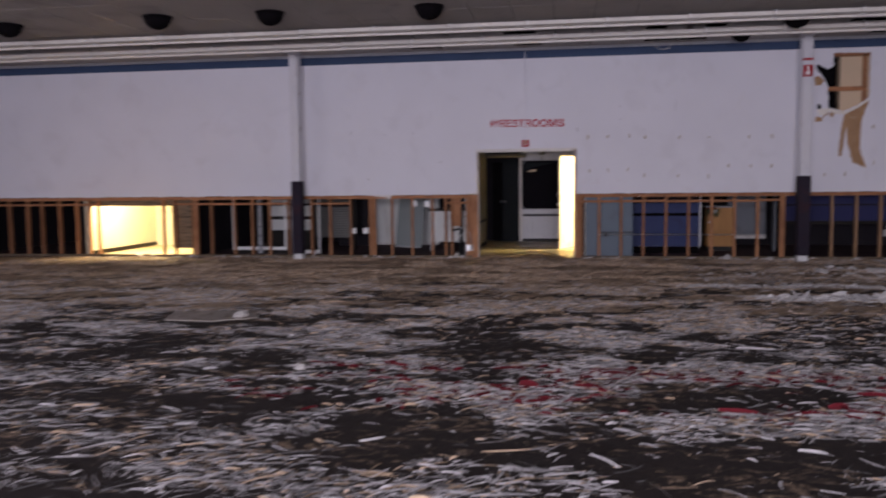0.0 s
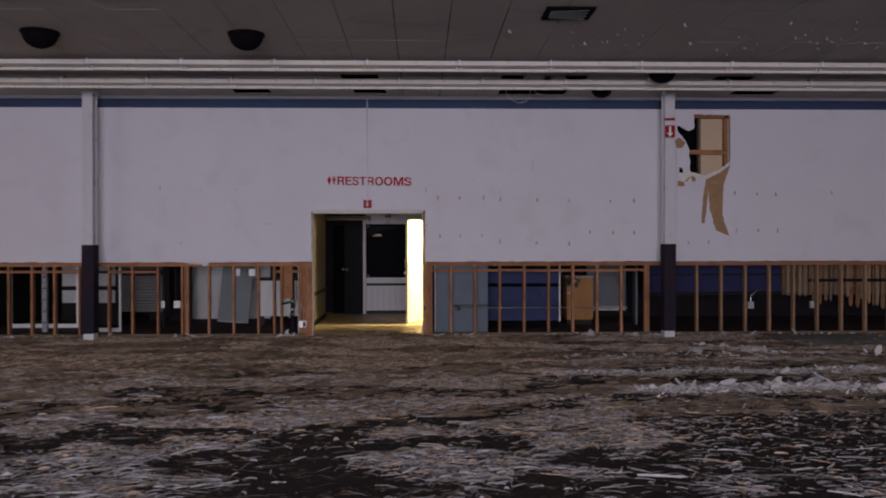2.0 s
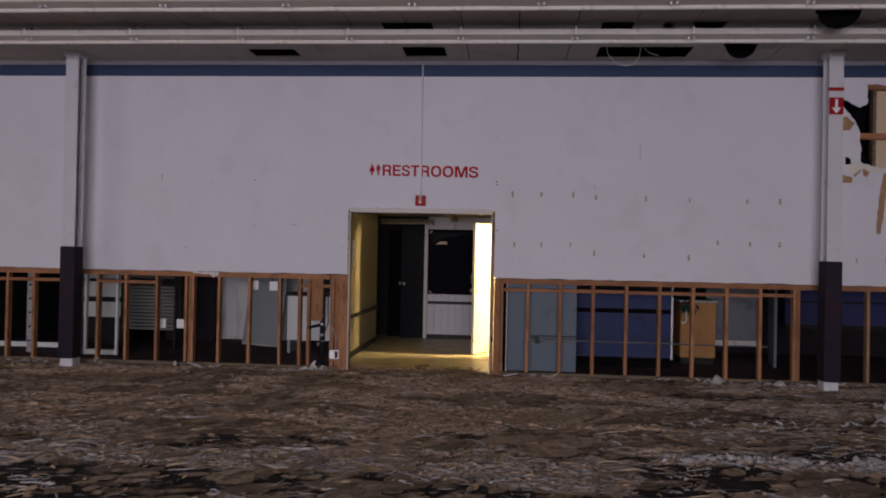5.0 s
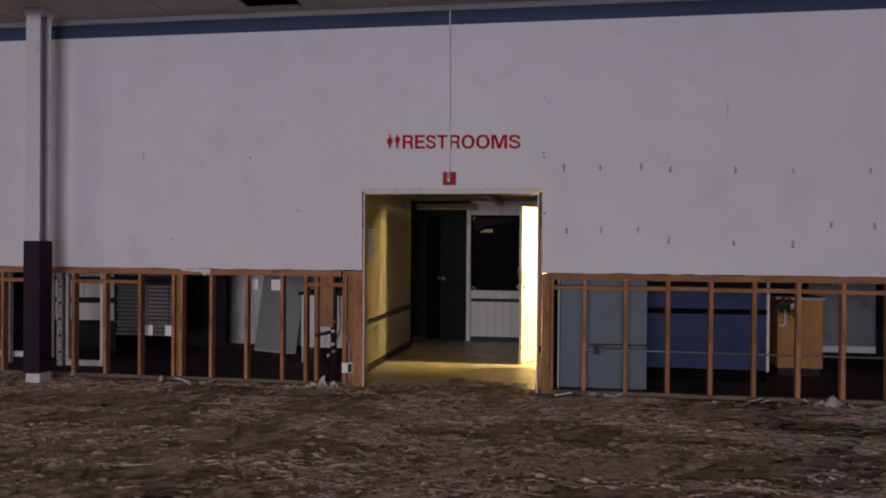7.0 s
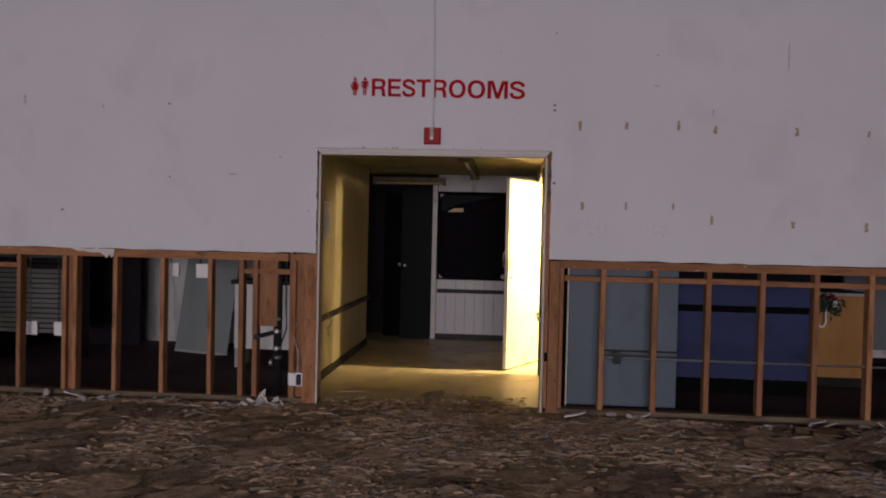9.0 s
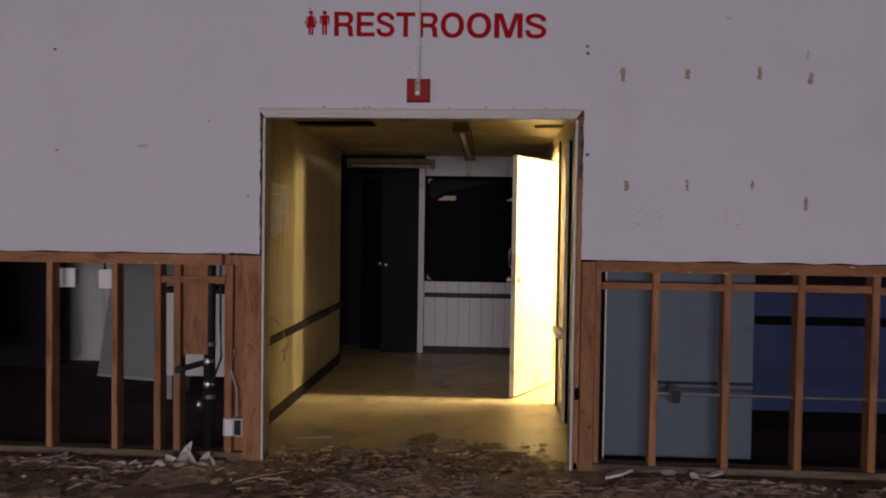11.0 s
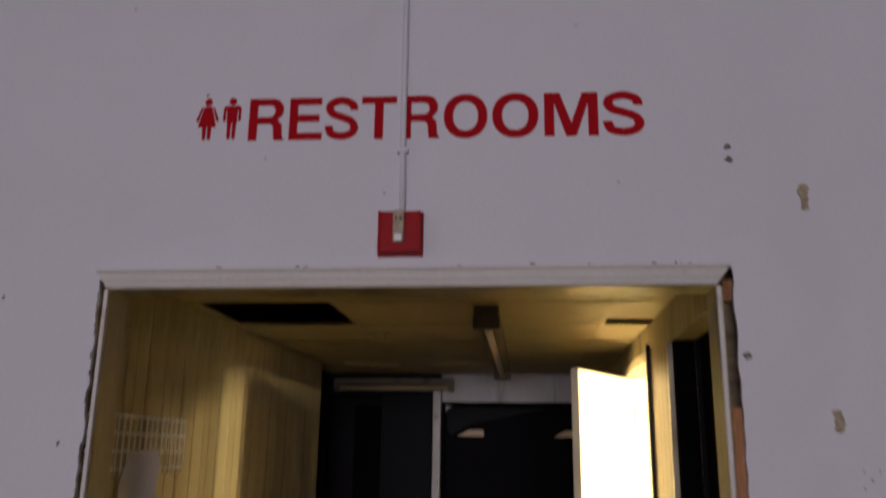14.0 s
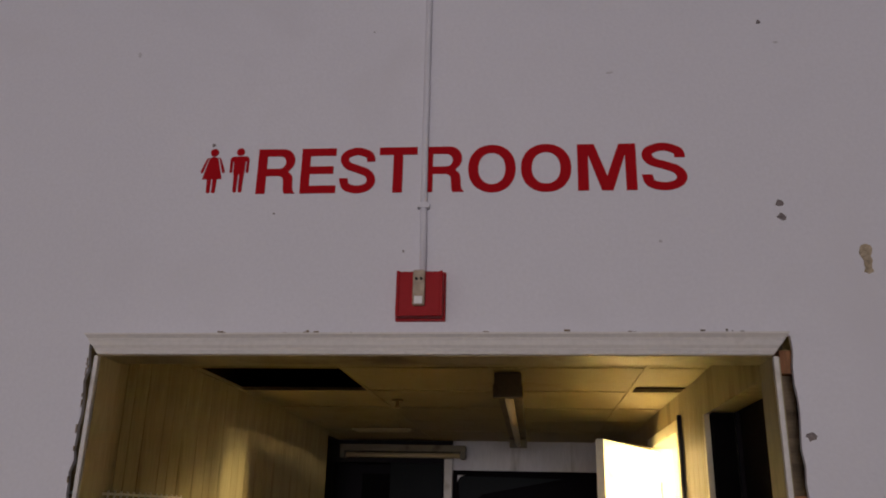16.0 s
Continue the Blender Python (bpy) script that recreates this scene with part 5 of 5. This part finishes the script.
    x += w + r2.uniform(0.008, 0.07)
part("backing", boxes((7.0, 11.0, 17.96, 17.97, 0.55, 2.6)), M_DIRTY_WOOD, ls, "brown backing")
part("batten", boxes((7.5, 11.0, 17.87, 17.885, 0.80, 0.86)), M_BACK, ls, "dark batten")
sb2 = thing("switch_box", "small pale box hung between the studs", "junction box")
part("box", box(bmesh.new(), 6.79, 6.88, SY0 + 0.12, SY0 + 0.18, 0.42, 0.54, bevel=0.004), M_GREYWALL, sb2)
part("conduit", tube(bmesh.new(), [(6.83, SY0 + 0.15, 0.54), (6.83, SY0 + 0.15, 1.2)], 0.007, 8), M_GALV, sb2)
# colour carries the darkness of the east rooms
structure("wall_back_east", boxes((2.62, XE, 19.6, 19.7, 0, 2.75)), M_BACK, "rear wall of the stripped rooms, near-black for their shade", "wall")

# ---- stripped rooms seen between the studs, west side ----


def plate_box(x, z, thin):
    p = thing("switch_plate", "square white cover plate hung on a conduit behind the studs", "switch plate", "white cover plates")
    part("plate", box(bmesh.new(), x - 0.055, x + 0.055, 16.405, 16.415, z - 0.06, z + 0.06, bevel=0.004), M_WHITE, p)
    part("back_box", box(bmesh.new(), x - 0.045, x + 0.045, 16.415, 16.46, z - 0.05, z + 0.05, bevel=0.003), M_STEEL, p)
    part("conduit", tube(bmesh.new(), [(x - 0.03, 16.44, z + 0.05), (x - 0.035, 16.44, 2.0)], 0.006, 8), M_GALV if thin else M_IRON, p)


for x, z, thin in ((-4.27, 0.52, True), (-4.01, 0.52, False), (-3.01, 1.06, False), (-2.75, 1.055, False)):
    plate_box(x, z, thin)
pl = thing("waste_pipe", "black iron waste pipe with tarnished valves standing in the wall", "pipe")
part("riser", tube(bmesh.new(), [(-2.055, SY0 + 0.09, 0.0), (-2.055, SY0 + 0.09, 2.0)], 0.035, 14), M_IRON, pl, "", True)
part("branch", tube(bmesh.new(), [(-2.055, SY0 + 0.09, 0.56), (-2.10, SY0 + 0.08, 0.56), (-2.16, SY0 + 0.03, 0.545), (-2.195, SY0 - 0.03, 0.54)], 0.019, 12), M_IRON, pl, "", True)
part("branch_mouth", lathe(bmesh.new(), [(0.024, 0.0), (0.024, -0.02), (0.015, -0.021)], (-2.197, SY0 - 0.025, 0.54), "Y", 14), M_IRON, pl)
for z in (0.58, 0.44):
    part("valve", lathe(bmesh.new(), [(0.008, -0.034), (0.019, -0.03), (0.021, -0.008), (0.012, 0.0), (0.013, 0.02), (0.008, 0.034)], (-2.04, SY0 + 0.045, z), "X", 14), M_GALV, pl, "tarnished stop valve", True)
part("supply_hose", tube(bmesh.new(), [(-1.99, SY0 + 0.09, 1.16), (-1.985, SY0 + 0.08, 0.8), (-1.975, SY0 + 0.07, 0.6), (-2.02, SY0 + 0.05, 0.46), (-2.09, SY0 + 0.04, 0.34)], 0.007, 8), M_IRON, pl)
for z, q in ((0.58, 0.0), (0.44, 0.6)):
    part("valve_wheel", lathe(bmesh.new(), [(0.006, 0.0), (0.018, -0.006), (0.018, -0.012), (0.006, -0.016)], (-2.045, SY0 + 0.022, z), "Y", 10), M_STEEL, pl, "tarnished valve wheel")
    part("valve_stem", tube(bmesh.new(), [(-2.045, SY0 + 0.05, z), (-2.045, SY0 + 0.02, z)], 0.005, 6), M_GALV, pl)
part("clamp", lathe(bmesh.new(), [(0.036, -0.012), (0.04, -0.012), (0.04, 0.012), (0.036, 0.012)], (-2.055, SY0 + 0.09, 0.68), "Z", 14), M_GALV, pl, "dull band clamp")
part("clamp", lathe(bmesh.new(), [(0.036, -0.012), (0.04, -0.012), (0.04, 0.012), (0.036, 0.012)], (-2.055, SY0 + 0.09, 0.36), "Z", 14), M_GALV, pl, "dull band clamp")
part("drain_cap", lathe(bmesh.new(), [(0.02, -0.03), (0.022, 0.0), (0.012, 0.02)], (-2.10, SY0 + 0.05, 0.32), "Z", 12), M_STEEL, pl, "", True)
ob_ = thing("outlet_box", "galvanised double outlet box nailed to the framing", "outlet box")
part("box", box(bmesh.new(), -1.935, -1.815, SY0 - 0.012, SY0 + 0.038, 0.14, 0.25, bevel=0.003), M_STEEL, ob_)
part("receptacle", box(bmesh.new(), -1.92, -1.875, SY0 - 0.02, SY0 - 0.0125, 0.145, 0.245, bevel=0.003), M_WHITE, ob_, "white receptacle")
part("receptacle", box(bmesh.new(), -1.865, -1.825, SY0 - 0.018, SY0 - 0.0125, 0.15, 0.24, bevel=0.003), M_IRON, ob_)
part("cable", tube(bmesh.new(), [(-1.86, SY0 + 0.02, 0.25), (-1.855, SY0 + 0.0, 0.42), (-1.90, SY0 + 0.01, 0.55), (-1.88, SY0 + 0.03, 0.66)], 0.006, 8), M_GREYWALL, ob_, "grey cable")

structure("wall_white_rear", boxes((-5.0, -3.0, 19.45, 19.5, 0.06, 2.749)), M_PALEWALL, "pale grey rear wall of the washroom", "wall")
structure("baseboard_rear", boxes((-5.0, -3.0, 19.43, 19.449, 0.0, 0.06)), M_CASING, "pale baseboard", "baseboard")
# colour carries the darkness of the west rooms
structure("wall_rear_dark", boxes((XW, -4.75, YB, YB + 0.1, 0, 2.75)), M_BACK, "rear wall of the west rooms, near-black for their shade", "wall")
structure("wall_corridor_back", boxes((LX - 0.07, LX - 0.0525, Y0 + 0.02, 19.61, 0, 2.749)), M_PALEWALL, "washroom side of the corridor wall", "wall")
M_LEAN = mat("grey_green_laminate", (0.26, 0.285, 0.28), 0.55, 0.1, 2, 60, 0.05)
lb = thing("leaning_panel", "pale grey panel leaning against the rear wall", "leaning panel")
part("panel", box(bmesh.new(), -0.30, 0.30, -0.015, 0.015, 0.0, 1.5, bevel=0.004), M_LEAN, lb)
part("edge_trim", box(bmesh.new(), -0.30, 0.30, -0.019, -0.016, 0.0, 0.025), M_GREYWALL, lb)
lb.matrix_basis = pose(-3.56, 18.5, 0.01, -9, 4, 0)
sk = thing("washroom_counter", "dark edged counter with a pale front panel", "counter")
part("top", box(bmesh.new(), -2.95, -2.1, 17.7, 18.2, 0.86, 0.90, bevel=0.004), M_DARKTRIM, sk)
part("front", box(bmesh.new(), -2.92, -2.12, 17.74, 17.78, 0.2, 0.86), M_PALEWALL, sk)
part("leg", box(bmesh.new(), -2.92, -2.88, 17.76, 18.15, 0.0, 0.2), M_GREYWALL, sk)
part("leg", box(bmesh.new(), -2.16, -2.12, 17.78, 18.15, 0.0, 0.86), M_GREYWALL, sk)
bd = thing("dark_door_leaf", "nearly black door leaf in the dark washroom", "door")
part("leaf", box(bmesh.new(), -5.3, -4.46, 18.9, 18.94, 0.02, 2.0, bevel=0.003), M_BACK, bd)
rk = thing("louvred_rack", "grey stacked trays on a dark rack", "rack")
for i in range(20):
    part("tray", box(bmesh.new(), -5.48, -4.68, 17.75 + 0.012 * (i * 7 % 3), 18.1, 0.29 + 0.052 * i, 0.334 + 0.052 * i, bevel=0.006), M_WEB if i not in (13, 14) else M_BACK, rk)
part("upright", boxes((-5.51, -5.485, 17.75, 18.1, 0.003, 1.34)), M_DARKTRIM, rk)
part("upright", boxes((-4.675, -4.65, 17.75, 18.1, 0.003, 1.34)), M_DARKTRIM, rk)


def white_frame(x0, x1, y, z0=0.07):
    f = thing("glazed_frame", "white-framed glazed partition standing behind the studs", "glazed partition", "white frames")
    part("post", box(bmesh.new(), x0, x0 + 0.036, y, y + 0.05, z0, 2.1, bevel=0.004), M_WHITE, f)
    part("post", box(bmesh.new(), x1 - 0.036, x1, y, y + 0.05, z0, 2.1, bevel=0.004), M_WHITE, f)
    part("bottom_rail", box(bmesh.new(), x0 + 0.036, x1 - 0.036, y, y + 0.05, z0, z0 + 0.07, bevel=0.004), M_WHITE, f)
    part("top_rail", box(bmesh.new(), x0 + 0.036, x1 - 0.036, y, y + 0.05, 2.03, 2.1, bevel=0.004), M_WHITE, f)
    part("foot", boxes((x0, x1, y + 0.005, y + 0.045, 0.003, z0 - 0.0005)), M_DARKTRIM, f)


white_frame(-7.12, -5.92, 17.05)
white_frame(-5.60, -5.11, 16.85, 0.015)
M_SPATTER = mat("spattered_grey", (0.42, 0.42, 0.44), 0.8, 0.3, 18, 80, 0.3, tint=(0.1, 0.1, 0.11), stain=0.4)
for x, y in ((-6.47, 16.95), (-5.69, 16.86)):
    sp_ = thing("speckled_post", "grey paint-spattered post with bracket slots beside the glazed partition", "post", "spattered posts")
    sp_.location = (x, y, 0)
    part("post", box(bmesh.new(), -0.04, 0.04, 0, 0.07, 0.003, 2.1, bevel=0.006), M_SPATTER, sp_)
    # black patches stand in for the shade inside the bracket slots
    for k in range(6):
        part("slot", boxes((-0.012, 0.026, -0.003, -0.0005, 0.16 + 0.2 * k, 0.185 + 0.2 * k)), M_BLACK, sp_, "black patch for the shade in a bracket slot")
sh = thing("shelf_unit", "pale panelled shelf unit with dark gaps", "shelf")
for i, (za, zb) in enumerate(((0.42, 0.66), (0.74, 0.98), (1.03, 1.4))):
    part("panel", box(bmesh.new(), -6.75, -5.75, 18.3, 18.34, za, zb, bevel=0.004), M_PALEWALL, sh)
part("carcass", boxes((-6.78, -5.72, 18.35, 18.75, 0.003, 1.45)), M_DARKTRIM, sh)

# far west passage, lit from inside
structure("passage_wall", boxes((-10.1, -10.0, 16.34, 19.1, 0.0, 2.749), (-10.0, -9.3, 19.1, 19.2, 0.0, 2.749), (-10.0, -7.75, 16.6, 19.3, 2.5, 2.56), (-9.3, -9.22, 19.2, YB, 0, 2.749)), M_LIGHTPLY, "cream passage wall lit warm from inside", "wall")
structure("passage_divider", boxes((-7.75, -7.65, 16.5, YB, 0.0, 2.749)), M_BACK, "dark wall beside the lit passage", "wall")
structure("passage_header", boxes((-10.0, -8.17, 16.42, 16.5, 1.045, 2.5), (-8.17, -7.75, 16.42, 16.5, 0.16, 2.5)), M_DIRTY_WOOD, "dirty brown boards round the lit passage", "wall")
structure("passage_base", boxes((-9.999, -9.98, 16.4, 19.08, 0.003, 0.10)), M_DARKTRIM, "dark baseboard in the passage", "baseboard")
structure("passage_floor", boxes((-10.0, -7.75, WY + 0.13, YB, -0.05, 0.006)), M_VINYLFLOOR, "yellow vinyl passage floor", "floor")

# ---- debris on the hall floor ----


def field(x, y, s, seed):
    return 1.25 * noise.noise((x * s * 0.7, y * s * 1.5, seed)) + 0.65 * noise.noise((x * s * 2.2, y * s * 3.6, seed + 9))


def cover(x, y, pale):
    """How thickly the shreds lie: matted drifts, bare dirt before the ridges in the east, mastic near the wall."""
    d = min(1.0, max(0.03, 0.36 + 1.7 * field(x, y, 1.0, 4)))
    if y < 9:
        d *= 0.72
    e = x - 0.35 * noise.noise((x, y * 1.5, 3)) - 0.16 * (y - 9.5)
    if e > 1.9 and 7.9 < y < 10.85:
        d = 0.05 + 0.07 * d
    if e > 0.9 and (11.3 < y < 11.95 or 12.45 < y < 13.1):
        d *= 0.12
    if pale and x < 2.0 and y > 11.0:
        d *= max(0.06, 1 - 0.55 * (y - 11.0))
    elif pale and y > 13.1:
        d *= 0.45
    # fewer shreds to the west, which leaves the floor there darker
    if x < -0.5 and y < 7.5:
        d *= 1 - 0.55 * min(1, (-0.5 - x) / 2.0) * min(1, (7.5 - y) / 2.0)
    if x < -0.8 and y < 12:
        d *= 1 - 0.4 * min(1, (-0.8 - x) / 1.5)
    if x > 5.7 and y > 14.5:
        d *= 0.06
    return d


def shreds(name, count, seed, area_, size, material, label, pale=False, width=0.011):
    """Torn strips, bent along their length and curled up at one edge, strewn over a rectangle."""
    r = random.Random(seed)
    verts, faces = [], []
    x0, x1, y0, y1 = area_
    made = tries = 0
    while made < count and tries < count * 12:
        tries += 1
        x, y = r.uniform(x0, x1), y0 + (y1 - y0) * r.random() ** 0.85
        if r.random() > cover(x, y, pale):
            continue
        made += 1
        ln = min(0.28, size * r.lognormvariate(0, 0.6))
        w = width * r.lognormvariate(0, 0.4)
        a = r.gauss(0, 0.6) if r.random() < 0.8 else r.uniform(0, math.pi)
        bend, lift = r.gauss(0, 0.05) * ln, abs(r.gauss(0, 0.005))
        up = w * r.uniform(0.1, 0.95)
        ca, sa = math.cos(a), math.sin(a)
        i = len(verts)
        for k in range(4):
            u = (k / 3 - 0.5) * ln
            v = bend * (1 - (2 * k / 3 - 1) ** 2)
            f = (0.8, 1.0, 0.95, 0.6)[k]
            z = 0.001 + lift * (0.2, 0.8, 1.0, 0.3)[k]
            for p, h in ((-0.5, 0.0), (0.1, 0.45), (0.5, 1.0)):
                q = v + p * w * f
                verts.append((x + u * ca - q * sa, y + u * sa + q * ca, z + h * up * f))
        for k in range(3):
            for c in range(2):
                b = i + 3 * k + c
                faces.append((b, b + 3, b + 4, b + 1))
    me = bpy.data.meshes.new(name)
    me.from_pydata(verts, [], faces)
    me.materials.append(material)
    return tagged(new(name, me), label, "debris", kind="stuff")


def flakes(name, count, seed, area_, size, material, label):
    """Flat uneven pieces of mastic film with one edge curled off the floor."""
    r = random.Random(seed)
    verts, faces = [], []
    x0, x1, y0, y1 = area_
    made = 0
    while made < count:
        x, y = r.uniform(x0, x1), r.uniform(y0, y1)
        if r.random() > max(0.08, 0.5 + 1.2 * field(x, y, 1.3, 21)) * (0.06 if x > 5.7 and y > 14.5 else 1):
            continue
        made += 1
        n = r.randrange(6, 10)
        s = size * r.lognormvariate(0, 0.6)
        turn, long, curl = r.uniform(0, 6.3), r.uniform(1.0, 2.6), r.uniform(0, 0.016)
        i = len(verts)
        for k in range(n):
            a = 2 * math.pi * k / n
            q = s * r.uniform(0.55, 1.1)
            u, v = q * long * math.cos(a), q * math.sin(a)
            verts.append((x + u * math.cos(turn * 0.2) - v * math.sin(turn * 0.2), y + u * math.sin(turn * 0.2) + v * math.cos(turn * 0.2), 0.002 + curl * max(0.0, math.cos(a + turn)) + r.uniform(0, 0.003)))
        verts.append((x, y, 0.003 + 0.2 * curl))
        faces += [(i + k, i + (k + 1) % n, i + n) for k in range(n)]
    me = bpy.data.meshes.new(name)
    me.from_pydata(verts, [], faces)
    me.materials.append(material)
    return tagged(new(name, me), label, "debris", kind="stuff")


HALL = (-11.0, 11.0, 3.2, 16.1)
shreds("shredded_vinyl", 72000, 11, HALL, 0.085, M_SHRED, "long pale strips of torn vinyl matted over the floor", True, 0.0058)
shreds("vinyl_crumbs", 34000, 13, HALL, 0.03, M_SHRED, "short pale crumbs of torn vinyl between the strips", True, 0.0045)
shreds("shredded_backing", 36000, 23, HALL, 0.06, M_SHRED_BROWN, "brown shreds of backing strewn over the floor", False, 0.0058)
shreds("curled_tan_shreds", 70000, 29, (-9.0, 9.0, 8.6, 16.1), 0.042, M_SHRED_BROWN, "small curled tan shreds of old flooring near the wall", False, 0.006)
shreds("tan_curls", 14000, 47, (-7.0, 7.0, 10.0, 16.1), 0.062, mat("pale_tan_film", (0.56, 0.455, 0.35), 0.85, 0.3, 2, 50, 0.3, rnd=0.4, island=True), "pale tan curls of torn floor film near the wall", False, 0.0048)
shreds("red_shreds", 620, 31, (-2.6, 3.6, 5.6, 7.0), 0.08, M_SHRED_RED, "red carpet shreds among the debris", False, 0.014)
flakes("mastic_flakes", 7000, 37, (-9.0, 9.0, 9.8, 16.05), 0.05, M_TAN, "flat brown flakes of old flooring film near the wall")


def chunk_mesh(seed, sx, sy, sz):
    r = random.Random(seed)
    bm = bmesh.new()
    bmesh.ops.create_icosphere(bm, subdivisions=2, radius=1)
    for v in bm.verts:
        f = 1 + 0.35 * noise.noise(v.co * 1.7 + Vector((seed, 0, 0))) + r.uniform(-0.08, 0.08)
        v.co = Vector((v.co.x * sx * f, v.co.y * sy * f, max(-0.3, v.co.z * f) * sz))
    lo = min(v.co.z for v in bm.verts)
    for v in bm.verts:
        v.co.z -= lo
    return bm


def shard_mesh(seed):
    """A broken plate with an uneven outline."""
    r = random.Random(seed)
    n = r.randrange(5, 7)
    ring = [(math.cos(6.283 * k / n) * r.uniform(0.6, 1.2), math.sin(6.283 * k / n) * r.uniform(0.4, 0.9)) for k in range(n)]
    verts = [(x, y, z) for z in (-0.07, 0.07) for x, y in ring]
    return verts, [tuple(range(n))[::-1], tuple(range(n, 2 * n))] + [(k, (k + 1) % n, n + (k + 1) % n, n + k) for k in range(n)]


def heap(name, rows, seed, label, size=0.05):
    """Low ridges of broken plaster plates: rows of x0, y0, x1, y1, width, count."""
    r = random.Random(seed)
    base = [shard_mesh(seed + i) for i in range(8)]
    verts, faces = [], []
    for x0, y0, x1, y1, w, n in rows:
        for i in range(n):
            f = r.random() ** 0.8
            if noise.noise((f * 14, seed, 2)) < -0.3 and r.random() < 0.7:
                continue
            q = size * r.lognormvariate(0, 0.5)
            off = r.gauss(0, 0.5)
            at = Vector((x0 + (x1 - x0) * f, y0 + (y1 - y0) * f + off * w + 0.15 * noise.noise((f * 9, seed, 0)), 0))
            turn = Euler((r.uniform(-0.2, 0.75), r.gauss(0, 0.3), r.gauss(0, 0.8)))
            scaled = turn.to_matrix() @ Matrix.Diagonal((q * r.uniform(0.9, 2.2), q, q))
            vs, fs = base[i % 8]
            pts = [scaled @ Vector(v) for v in vs]
            low = min(p.z for p in pts)
            lift = max(0, 0.5 - abs(off)) * w * 0.25 * r.random()
            k = len(verts)
            verts += [at + p - Vector((0, 0, low - lift)) for p in pts]
            faces += [tuple(k + j for j in face) for face in fs]
    me = bpy.data.meshes.new(name)
    me.from_pydata(verts, [], faces)
    me.materials.append(M_CHUNK)
    return tagged(new(name, me), label, "rubble", kind="stuff")


heap("rubble_ridge", [(2.3, 11.05, 9.5, 10.95, 0.22, 5200)], 41, "low ridge of broken white plaster plates on the floor", 0.017)
heap("rubble_ridge", [(1.5, 12.15, 9.0, 12.25, 0.18, 3000)], 57, "low ridge of broken white plaster plates on the floor", 0.013)
heap("rubble_ridge", [(1.5, 13.4, 6.5, 13.7, 0.3, 160), (4.2, 14.8, 5.0, 14.0, 0.12, 90)], 63, "scattered plaster pieces near the wall", 0.018)
heap("rubble_edge", [(0.3, 16.08, 9.0, 16.08, 0.08, 120), (-9.0, 16.08, -1.8, 16.08, 0.08, 110)], 71, "crumbs of plaster along the foot of the studs", 0.022)
structure("concrete_patch", boxes((5.9, 11.5, 14.6, 16.05, 0.0005, 0.004)), M_CONCRETE, "bare swept concrete strip along the wall", "floor")


M_LUMP = mat("dusty_plaster_lump", (0.44, 0.41, 0.385), 0.9, 0.3, 12, 70, 0.6, tint=(0.25, 0.21, 0.18), stain=0.4)


def lump(x, y, sx, sy, sz, seed, label, rz=0):
    ob = tagged(mesh_ob("plaster_lump", chunk_mesh(seed, sx, sy, sz), M_LUMP), label, "rubble", "loose plaster lumps")
    ob.matrix_basis = pose(x, y, 0, 0, 0, rz)


lump(-2.08, 6.72, 0.05, 0.035, 0.04, 5, "pale lump of broken plaster on the floor")
lump(-3.55, 9.0, 0.10, 0.07, 0.07, 6, "pale lump of broken plaster on the floor", 30)
lump(3.66, 15.98, 0.07, 0.04, 0.05, 7, "white plaster lump by the studs")
lump(2.92, 16.0, 0.07, 0.03, 0.09, 8, "upright shard of white plaster by the studs", 20)
lump(4.83, 14.0, 0.20, 0.08, 0.07, 9, "flat white plaster lump on the floor")
lump(-2.13, 16.12, 0.05, 0.03, 0.05, 12, "crumbled plaster at the foot of the waste pipe")
lump(-3.95, 16.12, 0.03, 0.03, 0.05, 14, "small white plaster lump by the studs")
bdz = thing("fallen_board", "pale sheet of drywall lying on the floor", "board")
part("sheet", sheet(bmesh.new(), ragged([(-0.5, -0.25), (0.45, -0.3), (0.55, 0.1), (0.1, 0.28), (-0.45, 0.2)], 0.08, 0.02, rng), -0.006, 0.006), mat("dirty_drywall", (0.34, 0.3, 0.265), 0.9, 0.3, 5, 60, 0.4, tint=(0.18, 0.14, 0.11), stain=0.4), bdz)
bdz.matrix_basis = pose(-3.9, 9.0, 0.02, 92, 0, 8)
ps = thing("paper_scrap", "pale paper scrap on the corridor floor", "paper")
part("scrap", sheet(bmesh.new(), [(-0.12, -0.03), (0.12, -0.015), (0.10, 0.03), (-0.10, 0.015)], -0.001, 0.001), M_CASING, ps)
ps.matrix_basis = pose(-1.5, 16.75, 0.008, 90, 0, 15)
shreds("corridor_grit", 420, 77, (-1.66, 0.1, 16.16, 16.5), 0.035, M_SHRED_BROWN, "brown crumbs trodden onto the corridor floor", False, 0.008).location.z = 0.004
flakes("corridor_flakes", 150, 83, (-0.95, 0.02, 16.2, 16.75), 0.02, M_TAN, "brown flakes of flooring film trodden over the threshold").location.z = 0.004
flakes("threshold_flakes", 260, 89, (-1.66, 0.1, 16.12, 16.34), 0.022, M_TAN, "brown flakes of flooring film heaped along the threshold").location.z = 0.004
